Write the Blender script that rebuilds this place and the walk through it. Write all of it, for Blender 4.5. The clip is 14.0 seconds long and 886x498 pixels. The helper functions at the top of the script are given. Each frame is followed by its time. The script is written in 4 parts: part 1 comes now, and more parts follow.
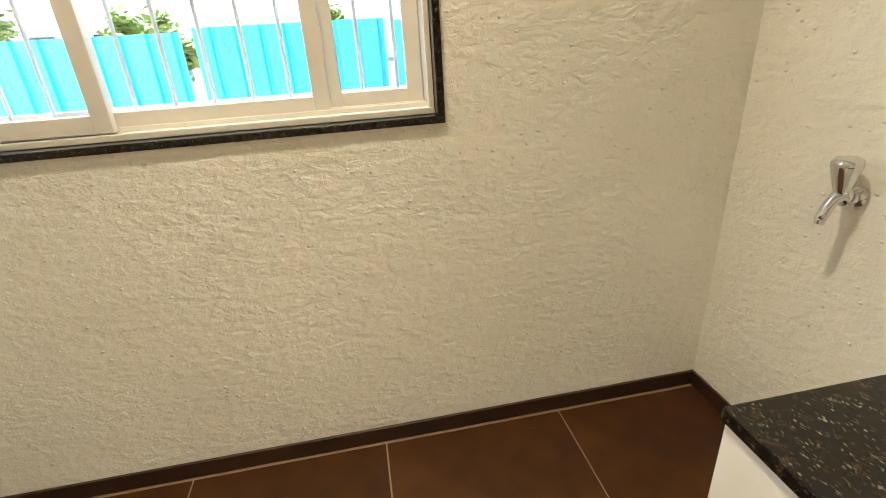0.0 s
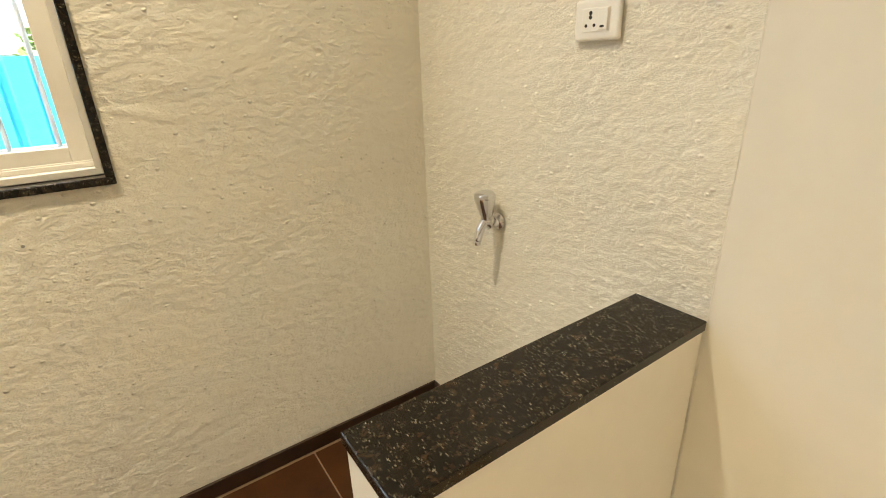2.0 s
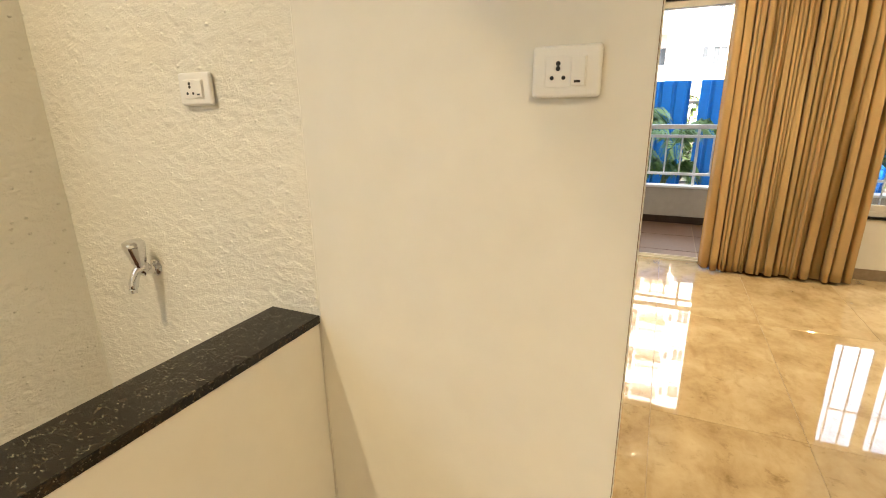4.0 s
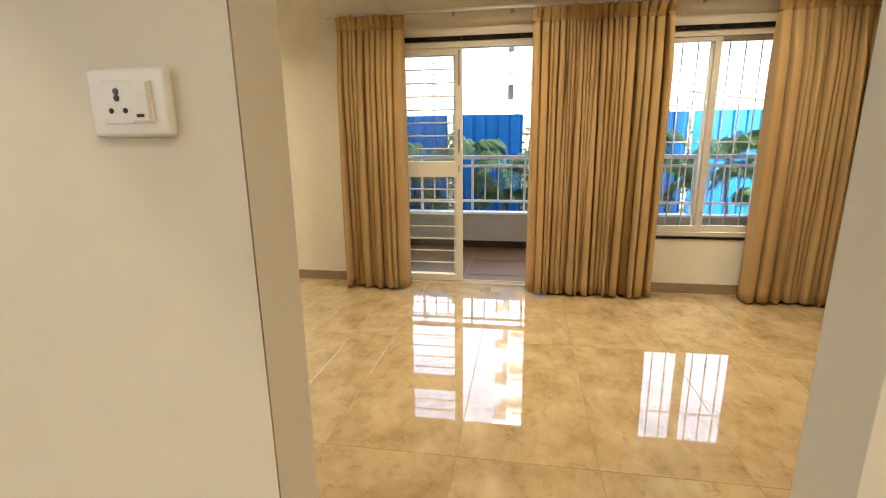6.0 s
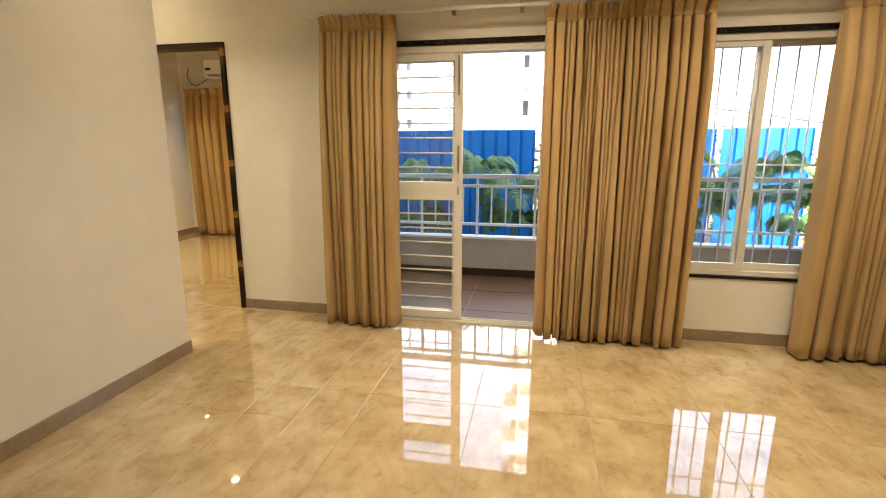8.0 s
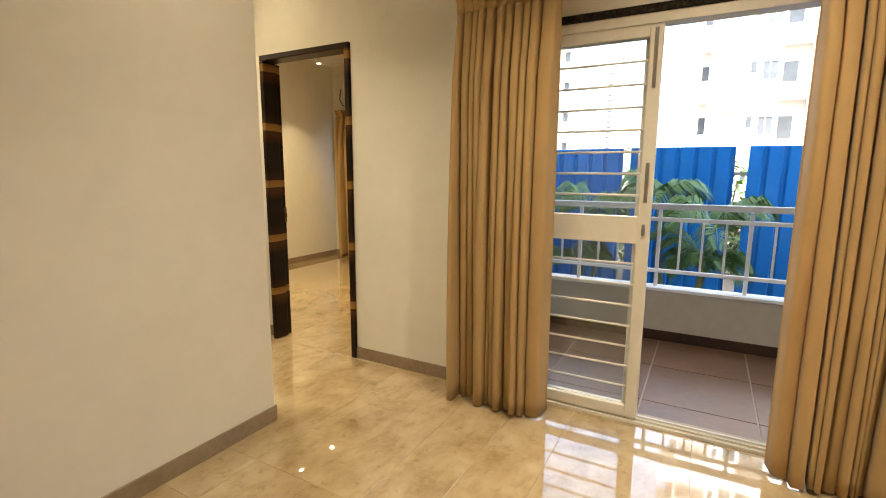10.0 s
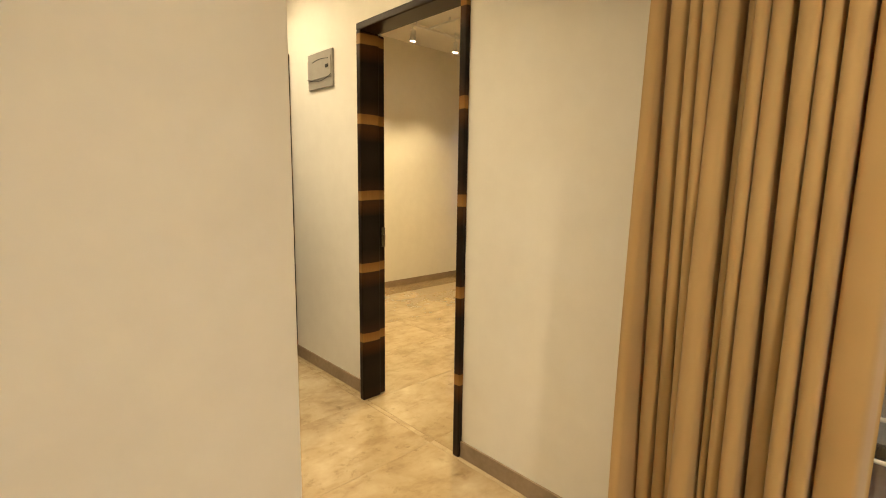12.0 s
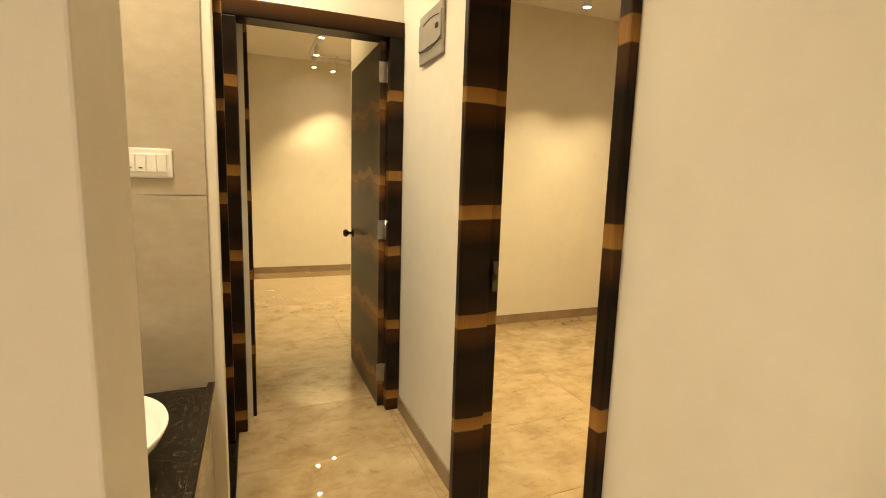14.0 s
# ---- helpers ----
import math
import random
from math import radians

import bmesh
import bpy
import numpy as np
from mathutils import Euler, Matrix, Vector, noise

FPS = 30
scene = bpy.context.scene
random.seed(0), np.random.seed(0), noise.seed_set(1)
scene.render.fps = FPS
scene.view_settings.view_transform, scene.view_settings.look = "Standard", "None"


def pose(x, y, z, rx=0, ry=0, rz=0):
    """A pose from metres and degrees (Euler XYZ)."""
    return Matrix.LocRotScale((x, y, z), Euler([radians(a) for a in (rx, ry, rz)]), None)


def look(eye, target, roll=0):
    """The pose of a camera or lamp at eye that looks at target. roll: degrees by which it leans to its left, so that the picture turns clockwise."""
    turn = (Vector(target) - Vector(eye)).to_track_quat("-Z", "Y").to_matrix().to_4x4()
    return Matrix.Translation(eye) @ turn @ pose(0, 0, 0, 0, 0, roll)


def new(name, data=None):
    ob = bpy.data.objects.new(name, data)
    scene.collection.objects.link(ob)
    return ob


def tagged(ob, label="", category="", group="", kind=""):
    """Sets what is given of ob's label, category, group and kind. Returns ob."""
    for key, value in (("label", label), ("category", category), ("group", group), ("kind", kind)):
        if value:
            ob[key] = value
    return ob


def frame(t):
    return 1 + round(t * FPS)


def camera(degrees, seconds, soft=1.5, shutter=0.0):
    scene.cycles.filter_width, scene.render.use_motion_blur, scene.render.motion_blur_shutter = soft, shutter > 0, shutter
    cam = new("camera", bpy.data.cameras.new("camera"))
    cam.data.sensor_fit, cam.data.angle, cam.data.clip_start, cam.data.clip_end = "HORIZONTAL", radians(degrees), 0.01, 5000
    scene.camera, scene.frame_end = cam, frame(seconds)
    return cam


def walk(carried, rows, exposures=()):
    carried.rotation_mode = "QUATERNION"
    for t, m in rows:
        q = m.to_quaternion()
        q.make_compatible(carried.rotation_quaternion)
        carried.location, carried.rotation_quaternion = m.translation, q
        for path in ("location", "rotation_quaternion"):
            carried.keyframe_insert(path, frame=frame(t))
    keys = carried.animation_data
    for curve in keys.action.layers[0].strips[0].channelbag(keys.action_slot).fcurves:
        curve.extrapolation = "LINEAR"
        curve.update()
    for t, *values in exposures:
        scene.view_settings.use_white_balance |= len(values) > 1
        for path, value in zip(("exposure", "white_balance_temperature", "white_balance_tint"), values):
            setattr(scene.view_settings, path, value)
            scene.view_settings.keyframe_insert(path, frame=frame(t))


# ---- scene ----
cam = camera(86.0, 14.0, soft=1.0)
PATH = [
    (0, (0.9, -0.025, 1.28), (1.195, 1.777, 0.464), -3.7),
    (0.5, (0.967, -0.061, 1.265), (1.339, 1.744, 0.49), -3.3),
    (1, (1.048, -0.105, 1.284), (1.571, 1.668, 0.52), -3.2),
    (1.5, (1.1, -0.122, 1.306), (1.866, 1.561, 0.545), -2.8),
    (2, (1.132, -0.162, 1.322), (2.183, 1.374, 0.59), -2.0),
    (2.5, (1.153, -0.22, 1.332), (2.45, 1.137, 0.641), -1.3),
    (3, (1.148, -0.285, 1.353), (2.631, 0.876, 0.681), -1.1),
    (3.5, (1.134, -0.396, 1.341), (2.762, 0.596, 0.738), -0.8),
    (4, (1.127, -0.539, 1.34), (2.868, 0.262, 0.767), -0.9),
    (4.2, (1.136, -0.601, 1.338), (2.91, 0.13, 0.776), -0.7),
    (6.3, (1.511, -0.915, 1.358), (3.433, -0.609, 0.9), -0.6),
    (6.5, (1.549, -0.949, 1.365), (3.474, -0.648, 0.91), -0.5),
    (7, (1.669, -0.958, 1.377), (3.597, -0.668, 0.931), -0.1),
    (9.5, (2.801, -0.676, 1.346), (4.615, 0.098, 1.015), 0.3),
    (10, (3.045, -0.579, 1.345), (4.771, 0.379, 1.028), 0.3),
    (10.5, (3.302, -0.42, 1.312), (4.927, 0.71, 1.021), 0.3),
    (11, (3.564, -0.28, 1.3), (5.119, 0.947, 1.021), 0.4),
    (11.5, (3.837, -0.143, 1.311), (5.329, 1.16, 1.036), 0.7),
    (12, (4.082, 0.074, 1.351), (5.441, 1.511, 1.061), 0.8),
    (12.5, (4.344, 0.250, 1.359), (5.565, 1.807, 1.065), 1.2),
    (13, (4.523, 0.454, 1.367), (5.606, 2.108, 1.061), 1.7),
    (13.5, (4.720, 0.624, 1.360), (5.624, 2.385, 1.074), 2.0),
    (14, (4.900, 0.766, 1.366), (5.637, 2.604, 1.084), 1.7),
]
EXPOSURES = [(0, 2.5, 6050, 9), (1.5, 2.5, 6200, 8), (3, 2.55, 6550, 8), (4.2, 2.52, 6600, 9), (6.3, 2.25, 6350, 10), (7.2, 2.25, 6350, 10), (9.5, 2.25, 6200, 9), (10.5, 2.2, 6300, 9), (11.5, 2.28, 6500, 9), (12.5, 2.45, 6750, 10), (14, 2.38, 6950, 10)]
walk(cam, [(t, look(eye, target, roll)) for t, eye, target, roll in PATH], EXPOSURES)

# ---- world, sun and lamps ----
world = bpy.data.worlds.new("sky")
scene.world = world
world.use_nodes = True
wn = world.node_tree.nodes
sky = wn.new("ShaderNodeTexSky")
sky.sky_type = "NISHITA"
sky.sun_disc = False
sky.sun_elevation = radians(52)
sky.sun_rotation = radians(250)
sky.air_density, sky.dust_density = 1.0, 2.5
wn["Background"].inputs["Strength"].default_value = 0.29
haze = wn.new("ShaderNodeHueSaturation")
haze.inputs["Saturation"].default_value = 0.55
world.node_tree.links.new(sky.outputs["Color"], haze.inputs["Color"])
world.node_tree.links.new(haze.outputs["Color"], wn["Background"].inputs["Color"])

SUN_WAY = Vector((math.cos(radians(52)) * math.cos(radians(20)), math.cos(radians(52)) * math.sin(radians(20)), -math.sin(radians(52))))
sun = new("sun", bpy.data.lights.new("sun", "SUN"))
sun.data.energy, sun.data.angle, sun.data.color = 3.2, radians(0.5), (1.0, 0.97, 0.93)
sun.rotation_mode = "QUATERNION"
sun.rotation_quaternion = SUN_WAY.to_track_quat("-Z", "Y")

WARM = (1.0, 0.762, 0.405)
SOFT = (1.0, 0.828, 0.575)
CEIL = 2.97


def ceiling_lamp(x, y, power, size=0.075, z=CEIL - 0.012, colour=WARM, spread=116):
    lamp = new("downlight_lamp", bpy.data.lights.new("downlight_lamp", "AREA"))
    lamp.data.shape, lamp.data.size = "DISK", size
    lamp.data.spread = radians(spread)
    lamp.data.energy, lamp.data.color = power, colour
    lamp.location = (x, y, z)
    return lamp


# unseen lamps, added as room fill; only the passage shows a ceiling lamp's glow
UNSEEN_LAMPS = [
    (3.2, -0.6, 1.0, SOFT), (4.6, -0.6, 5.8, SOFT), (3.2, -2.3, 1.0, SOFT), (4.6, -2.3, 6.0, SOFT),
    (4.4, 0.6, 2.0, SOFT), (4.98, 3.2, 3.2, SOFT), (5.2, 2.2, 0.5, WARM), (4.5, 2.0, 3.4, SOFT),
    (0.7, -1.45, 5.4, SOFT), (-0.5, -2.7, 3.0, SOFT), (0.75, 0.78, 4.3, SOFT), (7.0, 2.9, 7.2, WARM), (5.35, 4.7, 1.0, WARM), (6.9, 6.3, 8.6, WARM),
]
for lx, ly, lp, lc in UNSEEN_LAMPS:
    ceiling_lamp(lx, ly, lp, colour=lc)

# added lamp in the upper part of the utility window's opening, out of view
window_fill = new("window_daylight", bpy.data.lights.new("window_daylight", "AREA"))
window_fill.data.shape, window_fill.data.size, window_fill.data.size_y = "RECTANGLE", 1.8, 0.42
window_fill.data.energy, window_fill.data.color = 1.5, (0.9, 0.95, 1.0)
window_fill.matrix_world = look((0.17, 1.225, 2.0), (0.35, 0.2, 1.55))


def spot_lamp(x, y, z, aim, power):
    lamp = new("track_spot_lamp", bpy.data.lights.new("track_spot_lamp", "SPOT"))
    lamp.data.energy, lamp.data.color = power, WARM
    lamp.data.spot_size, lamp.data.spot_blend, lamp.data.shadow_soft_size = radians(84), 0.55, 0.025
    lamp.matrix_world = look((x, y, z), aim)
    return lamp


# bedroom track spots: place, aim, power
SPOTS = [
    ((7.40, 4.08, 2.80), (7.40, 4.28, 0.0), 14),
    ((8.02, 4.08, 2.80), (8.05, 4.28, 0.0), 14),
    ((7.6, 2.4, 2.80), (7.6, 2.2, 0.0), 13),
    ((5.58, 5.93, 2.80), (5.55, 6.05, 0.0), 10),
    ((5.62, 6.67, 2.80), (5.60, 6.85, 0.0), 10),
    ((5.67, 7.31, 2.80), (5.66, 7.50, 0.0), 10),
    ((5.93, 7.44, 2.80), (5.95, 7.62, 0.0), 10),
]
for place, aim, power in SPOTS:
    spot_lamp(place[0], place[1], place[2] - 0.06, aim, power)


# ---- materials ----
def material(name, colour, rough=0.5, metal=0.0):
    m = bpy.data.materials.new(name)
    m.use_nodes = True
    b = m.node_tree.nodes["Principled BSDF"]
    b.inputs["Base Color"].default_value = (*colour, 1)
    b.inputs["Roughness"].default_value = rough
    b.inputs["Metallic"].default_value = metal
    return m


def nd(m, kind, **values):
    n = m.node_tree.nodes.new(kind)
    for key, v in values.items():
        n.inputs[key.replace("_", " ")].default_value = v
    return n


def ln(m, a, b):
    m.node_tree.links.new(a, b)


def ramp(m, source, stops):
    n = m.node_tree.nodes.new("ShaderNodeValToRGB")
    e = n.color_ramp.elements
    while len(e) < len(stops):
        e.new(0.5)
    for k, (p, c) in zip(e, stops):
        k.position = p
        k.color = (*c, 1) if len(c) == 3 else c
    ln(m, source, n.inputs["Fac"])
    return n


def shader(m):
    return m.node_tree.nodes["Principled BSDF"]


def coords(m, scale=(1, 1, 1)):
    tc = m.node_tree.nodes.new("ShaderNodeTexCoord")
    mp = nd(m, "ShaderNodeMapping")
    mp.inputs["Scale"].default_value = scale
    ln(m, tc.outputs["Object"], mp.inputs["Vector"])
    return mp.outputs["Vector"]


def noise_tex(m, vec, scale, detail=4.0, rough=0.55, distortion=0.0):
    n = nd(m, "ShaderNodeTexNoise", Scale=scale, Detail=detail, Roughness=rough, Distortion=distortion)
    ln(m, vec, n.inputs["Vector"])
    return n.outputs["Fac"]


def bump(m, height, strength, distance):
    n = nd(m, "ShaderNodeBump", Strength=strength, Distance=distance)
    ln(m, height, n.inputs["Height"])
    prev = shader(m).inputs["Normal"].links
    if prev:
        ln(m, prev[0].from_socket, n.inputs["Normal"])
    ln(m, n.outputs["Normal"], shader(m).inputs["Normal"])


def mottled(name, dark, light, scale, rough, bumps=(), rough_spread=0.0, stretch=(1, 1, 1), metal=0.0, stops=(0.3, 0.7)):
    """A material whose colour wanders between two tones at two scales."""
    m = material(name, light, rough, metal)
    v = coords(m, stretch)
    n1 = noise_tex(m, v, scale, 5)
    n2 = noise_tex(m, v, scale * 7.3, 3)
    mix = nd(m, "ShaderNodeMath")
    mix.operation = "MULTIPLY_ADD"
    mix.inputs[1].default_value = 0.35
    ln(m, n2, mix.inputs[0])
    half = nd(m, "ShaderNodeMath")
    half.operation = "MULTIPLY"
    half.inputs[1].default_value = 0.65
    ln(m, n1, half.inputs[0])
    ln(m, half.outputs[0], mix.inputs[2])
    r = ramp(m, mix.outputs[0], [(stops[0], dark), (stops[1], light)])
    ln(m, r.outputs["Color"], shader(m).inputs["Base Color"])
    if rough_spread:
        rr = nd(m, "ShaderNodeMapRange")
        rr.inputs["To Min"].default_value = rough - rough_spread
        rr.inputs["To Max"].default_value = rough + rough_spread
        ln(m, n1, rr.inputs["Value"])
        ln(m, rr.outputs["Result"], shader(m).inputs["Roughness"])
    for bs, strength, dist in bumps:
        bump(m, noise_tex(m, v, bs, 4), strength, dist)
    return m


WALL = mottled("wall_paint", (0.70, 0.665, 0.58), (0.78, 0.748, 0.66), 1.3, 0.62, [(9, 0.25, 0.004), (140, 0.12, 0.001)], 0.06)
CEILING_PAINT = mottled("ceiling_paint", (0.78, 0.76, 0.72), (0.82, 0.80, 0.76), 1.0, 0.8, [(120, 0.1, 0.001)])


def rough_plaster():
    """Uneven sponge-trowelled plaster: smooth stretches, fields of short level dents, single crumbs."""
    m = material("rough_plaster", (0.8, 0.77, 0.7), 0.85)
    v = coords(m, (1, 1, 1.5))
    n1 = noise_tex(m, v, 1.2, 4)
    r = ramp(m, n1, [(0.3, (0.73, 0.695, 0.595)), (0.7, (0.81, 0.78, 0.685))])
    ln(m, r.outputs["Color"], shader(m).inputs["Base Color"])
    field = ramp(m, noise_tex(m, v, 2.3, 3, 0.6), [(0.34, (0.45, 0.45, 0.45)), (0.62, (1, 1, 1))])
    broad = noise_tex(m, v, 7, 3, 0.5)
    flat = coords(m, (1, 1, 1.45))
    dents = ramp(m, noise_tex(m, flat, 30, 6, 0.6, 0.2), [(0.30, (0, 0, 0)), (0.70, (1, 1, 1))])
    both = nd(m, "ShaderNodeMath")
    both.operation = "MULTIPLY"
    ln(m, dents.outputs["Color"], both.inputs[0])
    ln(m, field.outputs["Color"], both.inputs[1])
    vo = nd(m, "ShaderNodeTexVoronoi", Scale=24.0)
    ln(m, coords(m, (1, 1, 1.4)), vo.inputs["Vector"])
    crumb = ramp(m, vo.outputs["Distance"], [(0.03, (1, 1, 1)), (0.15, (0, 0, 0))])
    bump(m, broad, 0.6, 0.012)
    bump(m, both.outputs[0], 0.9, 0.0058)
    bump(m, crumb.outputs["Color"], 0.75, 0.006)
    bump(m, noise_tex(m, v, 190, 3), 0.35, 0.002)
    return m


PLASTER = rough_plaster()


def marble():
    m = material("marble_tile", (0.6, 0.48, 0.33), 0.07)
    v0 = coords(m)
    info = m.node_tree.nodes.new("ShaderNodeObjectInfo")
    shift = nd(m, "ShaderNodeVectorMath")
    shift.operation = "SCALE"
    shift.inputs[0].default_value = (37.0, 19.0, 11.0)
    ln(m, info.outputs["Random"], shift.inputs["Scale"])
    add = nd(m, "ShaderNodeVectorMath")
    ln(m, v0, add.inputs[0])
    ln(m, shift.outputs["Vector"], add.inputs[1])
    v = add.outputs["Vector"]
    cloud = noise_tex(m, v, 4.2, 7, 0.62, 0.25)
    fine = noise_tex(m, v, 13.0, 7, 0.68, 0.35)
    c = ramp(m, cloud, [(0.25, (0.31, 0.215, 0.112)), (0.45, (0.44, 0.33, 0.185)), (0.72, (0.57, 0.46, 0.29))])
    f = ramp(m, fine, [(0.28, (0.36, 0.29, 0.19)), (0.42, (0.88, 0.85, 0.79)), (0.8, (1, 1, 1))])
    mx = nd(m, "ShaderNodeMix")
    mx.data_type, mx.blend_type = "RGBA", "MULTIPLY"
    mx.inputs["Factor"].default_value = 0.55
    ln(m, c.outputs["Color"], mx.inputs["A"])
    ln(m, f.outputs["Color"], mx.inputs["B"])
    # short darker flecks lying mostly one way
    turn = nd(m, "ShaderNodeMapping")
    turn.inputs["Rotation"].default_value = (0, 0, radians(35))
    turn.inputs["Scale"].default_value = (1.0, 2.3, 1.0)
    ln(m, v, turn.inputs["Vector"])
    fleck = ramp(m, noise_tex(m, turn.outputs["Vector"], 7.0, 6, 0.55, 0.3), [(0.50, (1, 1, 1)), (0.70, (0.60, 0.50, 0.38))])
    mf = nd(m, "ShaderNodeMix")
    mf.data_type, mf.blend_type = "RGBA", "MULTIPLY"
    mf.inputs["Factor"].default_value = 0.38
    ln(m, mx.outputs["Result"], mf.inputs["A"])
    ln(m, fleck.outputs["Color"], mf.inputs["B"])
    ln(m, mf.outputs["Result"], shader(m).inputs["Base Color"])
    rr = nd(m, "ShaderNodeMapRange")
    rr.inputs["To Min"].default_value, rr.inputs["To Max"].default_value = 0.015, 0.055
    ln(m, noise_tex(m, v, 5.0, 3), rr.inputs["Value"])
    ln(m, rr.outputs["Result"], shader(m).inputs["Roughness"])
    bump(m, noise_tex(m, v, 3.0, 2), 0.03, 0.002)
    shader(m).inputs["Coat Weight"].default_value = 1.0
    shader(m).inputs["Coat Roughness"].default_value = 0.008
    shader(m).inputs["Coat IOR"].default_value = 1.62
    return m


MARBLE = marble()
GROUT = mottled("tile_grout", (0.30, 0.22, 0.135), (0.38, 0.285, 0.18), 9, 0.5)
BROWN_TILE = mottled("brown_rustic_tile", (0.013, 0.005, 0.002), (0.085, 0.031, 0.006), 1.5, 0.42, [(30, 0.06, 0.001)], 0.06, stops=(0.25, 0.75))
shader(BROWN_TILE).inputs["Specular IOR Level"].default_value = 0.2
BROWN_GROUT = mottled("brown_grout", (0.20, 0.13, 0.08), (0.27, 0.18, 0.11), 20, 0.85)
BALC_GROUT = mottled("pale_grout", (0.34, 0.27, 0.20), (0.42, 0.34, 0.26), 20, 0.85)
BALC_TILE = mottled("balcony_tile", (0.10, 0.050, 0.027), (0.19, 0.100, 0.055), 2.5, 0.30, [(25, 0.15, 0.002)], 0.08)
SKIRT = mottled("skirting_tile", (0.22, 0.16, 0.10), (0.32, 0.24, 0.16), 5, 0.25, [(40, 0.1, 0.001)])
SKIRT_DARK = mottled("dark_skirting_tile", (0.020, 0.010, 0.006), (0.045, 0.022, 0.011), 8, 0.35, [(40, 0.2, 0.001)])


def granite():
    m = material("black_granite", (0.02, 0.018, 0.015), 0.16)
    shader(m).inputs["Specular IOR Level"].default_value = 0.3
    v = coords(m)
    base = ramp(m, noise_tex(m, v, 44, 7, 0.75), [(0.36, (0.004, 0.0035, 0.003)), (0.54, (0.012, 0.009, 0.006)), (0.72, (0.060, 0.036, 0.019))])
    vo = nd(m, "ShaderNodeTexVoronoi", Scale=500.0, Randomness=1.0)
    ln(m, coords(m, (1.0, 0.5, 1.0)), vo.inputs["Vector"])
    cell = ramp(m, vo.outputs["Color"], [(0.74, (0, 0, 0)), (0.90, (1, 1, 1))])
    patch = ramp(m, noise_tex(m, v, 60, 4), [(0.45, (0, 0, 0)), (0.62, (1, 1, 1))])
    mul = nd(m, "ShaderNodeMath")
    mul.operation = "MULTIPLY"
    ln(m, cell.outputs["Color"], mul.inputs[0])
    ln(m, patch.outputs["Color"], mul.inputs[1])
    mx = nd(m, "ShaderNodeMix")
    mx.data_type = "RGBA"
    ln(m, mul.outputs[0], mx.inputs["Factor"])
    ln(m, base.outputs["Color"], mx.inputs["A"])
    mx.inputs["B"].default_value = (0.17, 0.155, 0.10, 1)
    ln(m, mx.outputs["Result"], shader(m).inputs["Base Color"])
    bump(m, noise_tex(m, v, 60, 3), 0.04, 0.001)
    return m


GRANITE = granite()


def banded_wood(name, wave, first, pitch=0.43, lift=1.0):
    """Near-black laminate crossed by golden bands: the first at that height, then one each pitch."""
    m = material(name, (0.02, 0.012, 0.006), 0.34)
    shader(m).inputs["Specular IOR Level"].default_value = 0.16
    tc = m.node_tree.nodes.new("ShaderNodeTexCoord")
    sep = nd(m, "ShaderNodeSeparateXYZ")
    ln(m, tc.outputs["Object"], sep.inputs["Vector"])
    v = coords(m, (3.0, 3.0, 1.0))
    warp = noise_tex(m, v, 1.1 if wave < 0.05 else 1.6, 2, 0.5)
    z = nd(m, "ShaderNodeMath")
    z.operation = "MULTIPLY_ADD"
    z.inputs[1].default_value = wave
    ln(m, warp, z.inputs[0])
    ln(m, sep.outputs["Z"], z.inputs[2])
    ph = nd(m, "ShaderNodeMath")
    ph.operation = "MULTIPLY_ADD"
    ph.inputs[1].default_value, ph.inputs[2].default_value = 1 / pitch, (0.49 - (first + 0.5 * wave) / pitch) % 1.0
    ln(m, z.outputs[0], ph.inputs[0])
    fr = nd(m, "ShaderNodeMath")
    fr.operation = "FRACT"
    ln(m, ph.outputs[0], fr.inputs[0])
    grain = noise_tex(m, coords(m, (40, 40, 1.5)), 6, 4)
    g = ramp(m, fr.outputs[0], [
        (0.0, (0.016 * lift, 0.010 * lift, 0.006 * lift)), (0.20, (0.010 * lift, 0.006 * lift, 0.004 * lift)), (0.36, (0.066 * lift, 0.027 * lift, 0.008 * lift)),
        (0.424, (0.050 * lift, 0.024 * lift, 0.010 * lift)), (0.430, (0.34, 0.18, 0.052)), (0.552, (0.25, 0.12, 0.034)), (0.558, (0.034 * lift, 0.017 * lift, 0.008 * lift)),
        (0.75, (0.012 * lift, 0.007 * lift, 0.004 * lift)), (1.0, (0.016 * lift, 0.010 * lift, 0.006 * lift))])
    mx = nd(m, "ShaderNodeMix")
    mx.data_type, mx.blend_type = "RGBA", "MULTIPLY"
    mx.inputs["Factor"].default_value = 0.4
    ln(m, g.outputs["Color"], mx.inputs["A"])
    gr = ramp(m, grain, [(0.3, (0.5, 0.5, 0.5)), (0.7, (1, 1, 1))])
    ln(m, gr.outputs["Color"], mx.inputs["B"])
    ln(m, mx.outputs["Result"], shader(m).inputs["Base Color"])
    bump(m, grain, 0.05, 0.0006)
    return m


FRAME_WOOD = banded_wood("banded_frame_wood", 0.03, 0.395)
FRAME_WOOD_2 = banded_wood("banded_frame_wood_passage", 0.03, 0.10)
DOOR_WOOD = banded_wood("banded_door_wood", 0.16, 0.17, 0.405, 3.0)
ALU = mottled("cream_aluminium", (0.62, 0.58, 0.50), (0.70, 0.66, 0.58), 4, 0.38, [(200, 0.05, 0.0005)])
WHITE_METAL = mottled("white_enamel", (0.72, 0.72, 0.71), (0.80, 0.80, 0.79), 6, 0.4)
CHROME = mottled("chrome", (0.70, 0.70, 0.72), (0.82, 0.82, 0.83), 30, 0.10, metal=1.0)
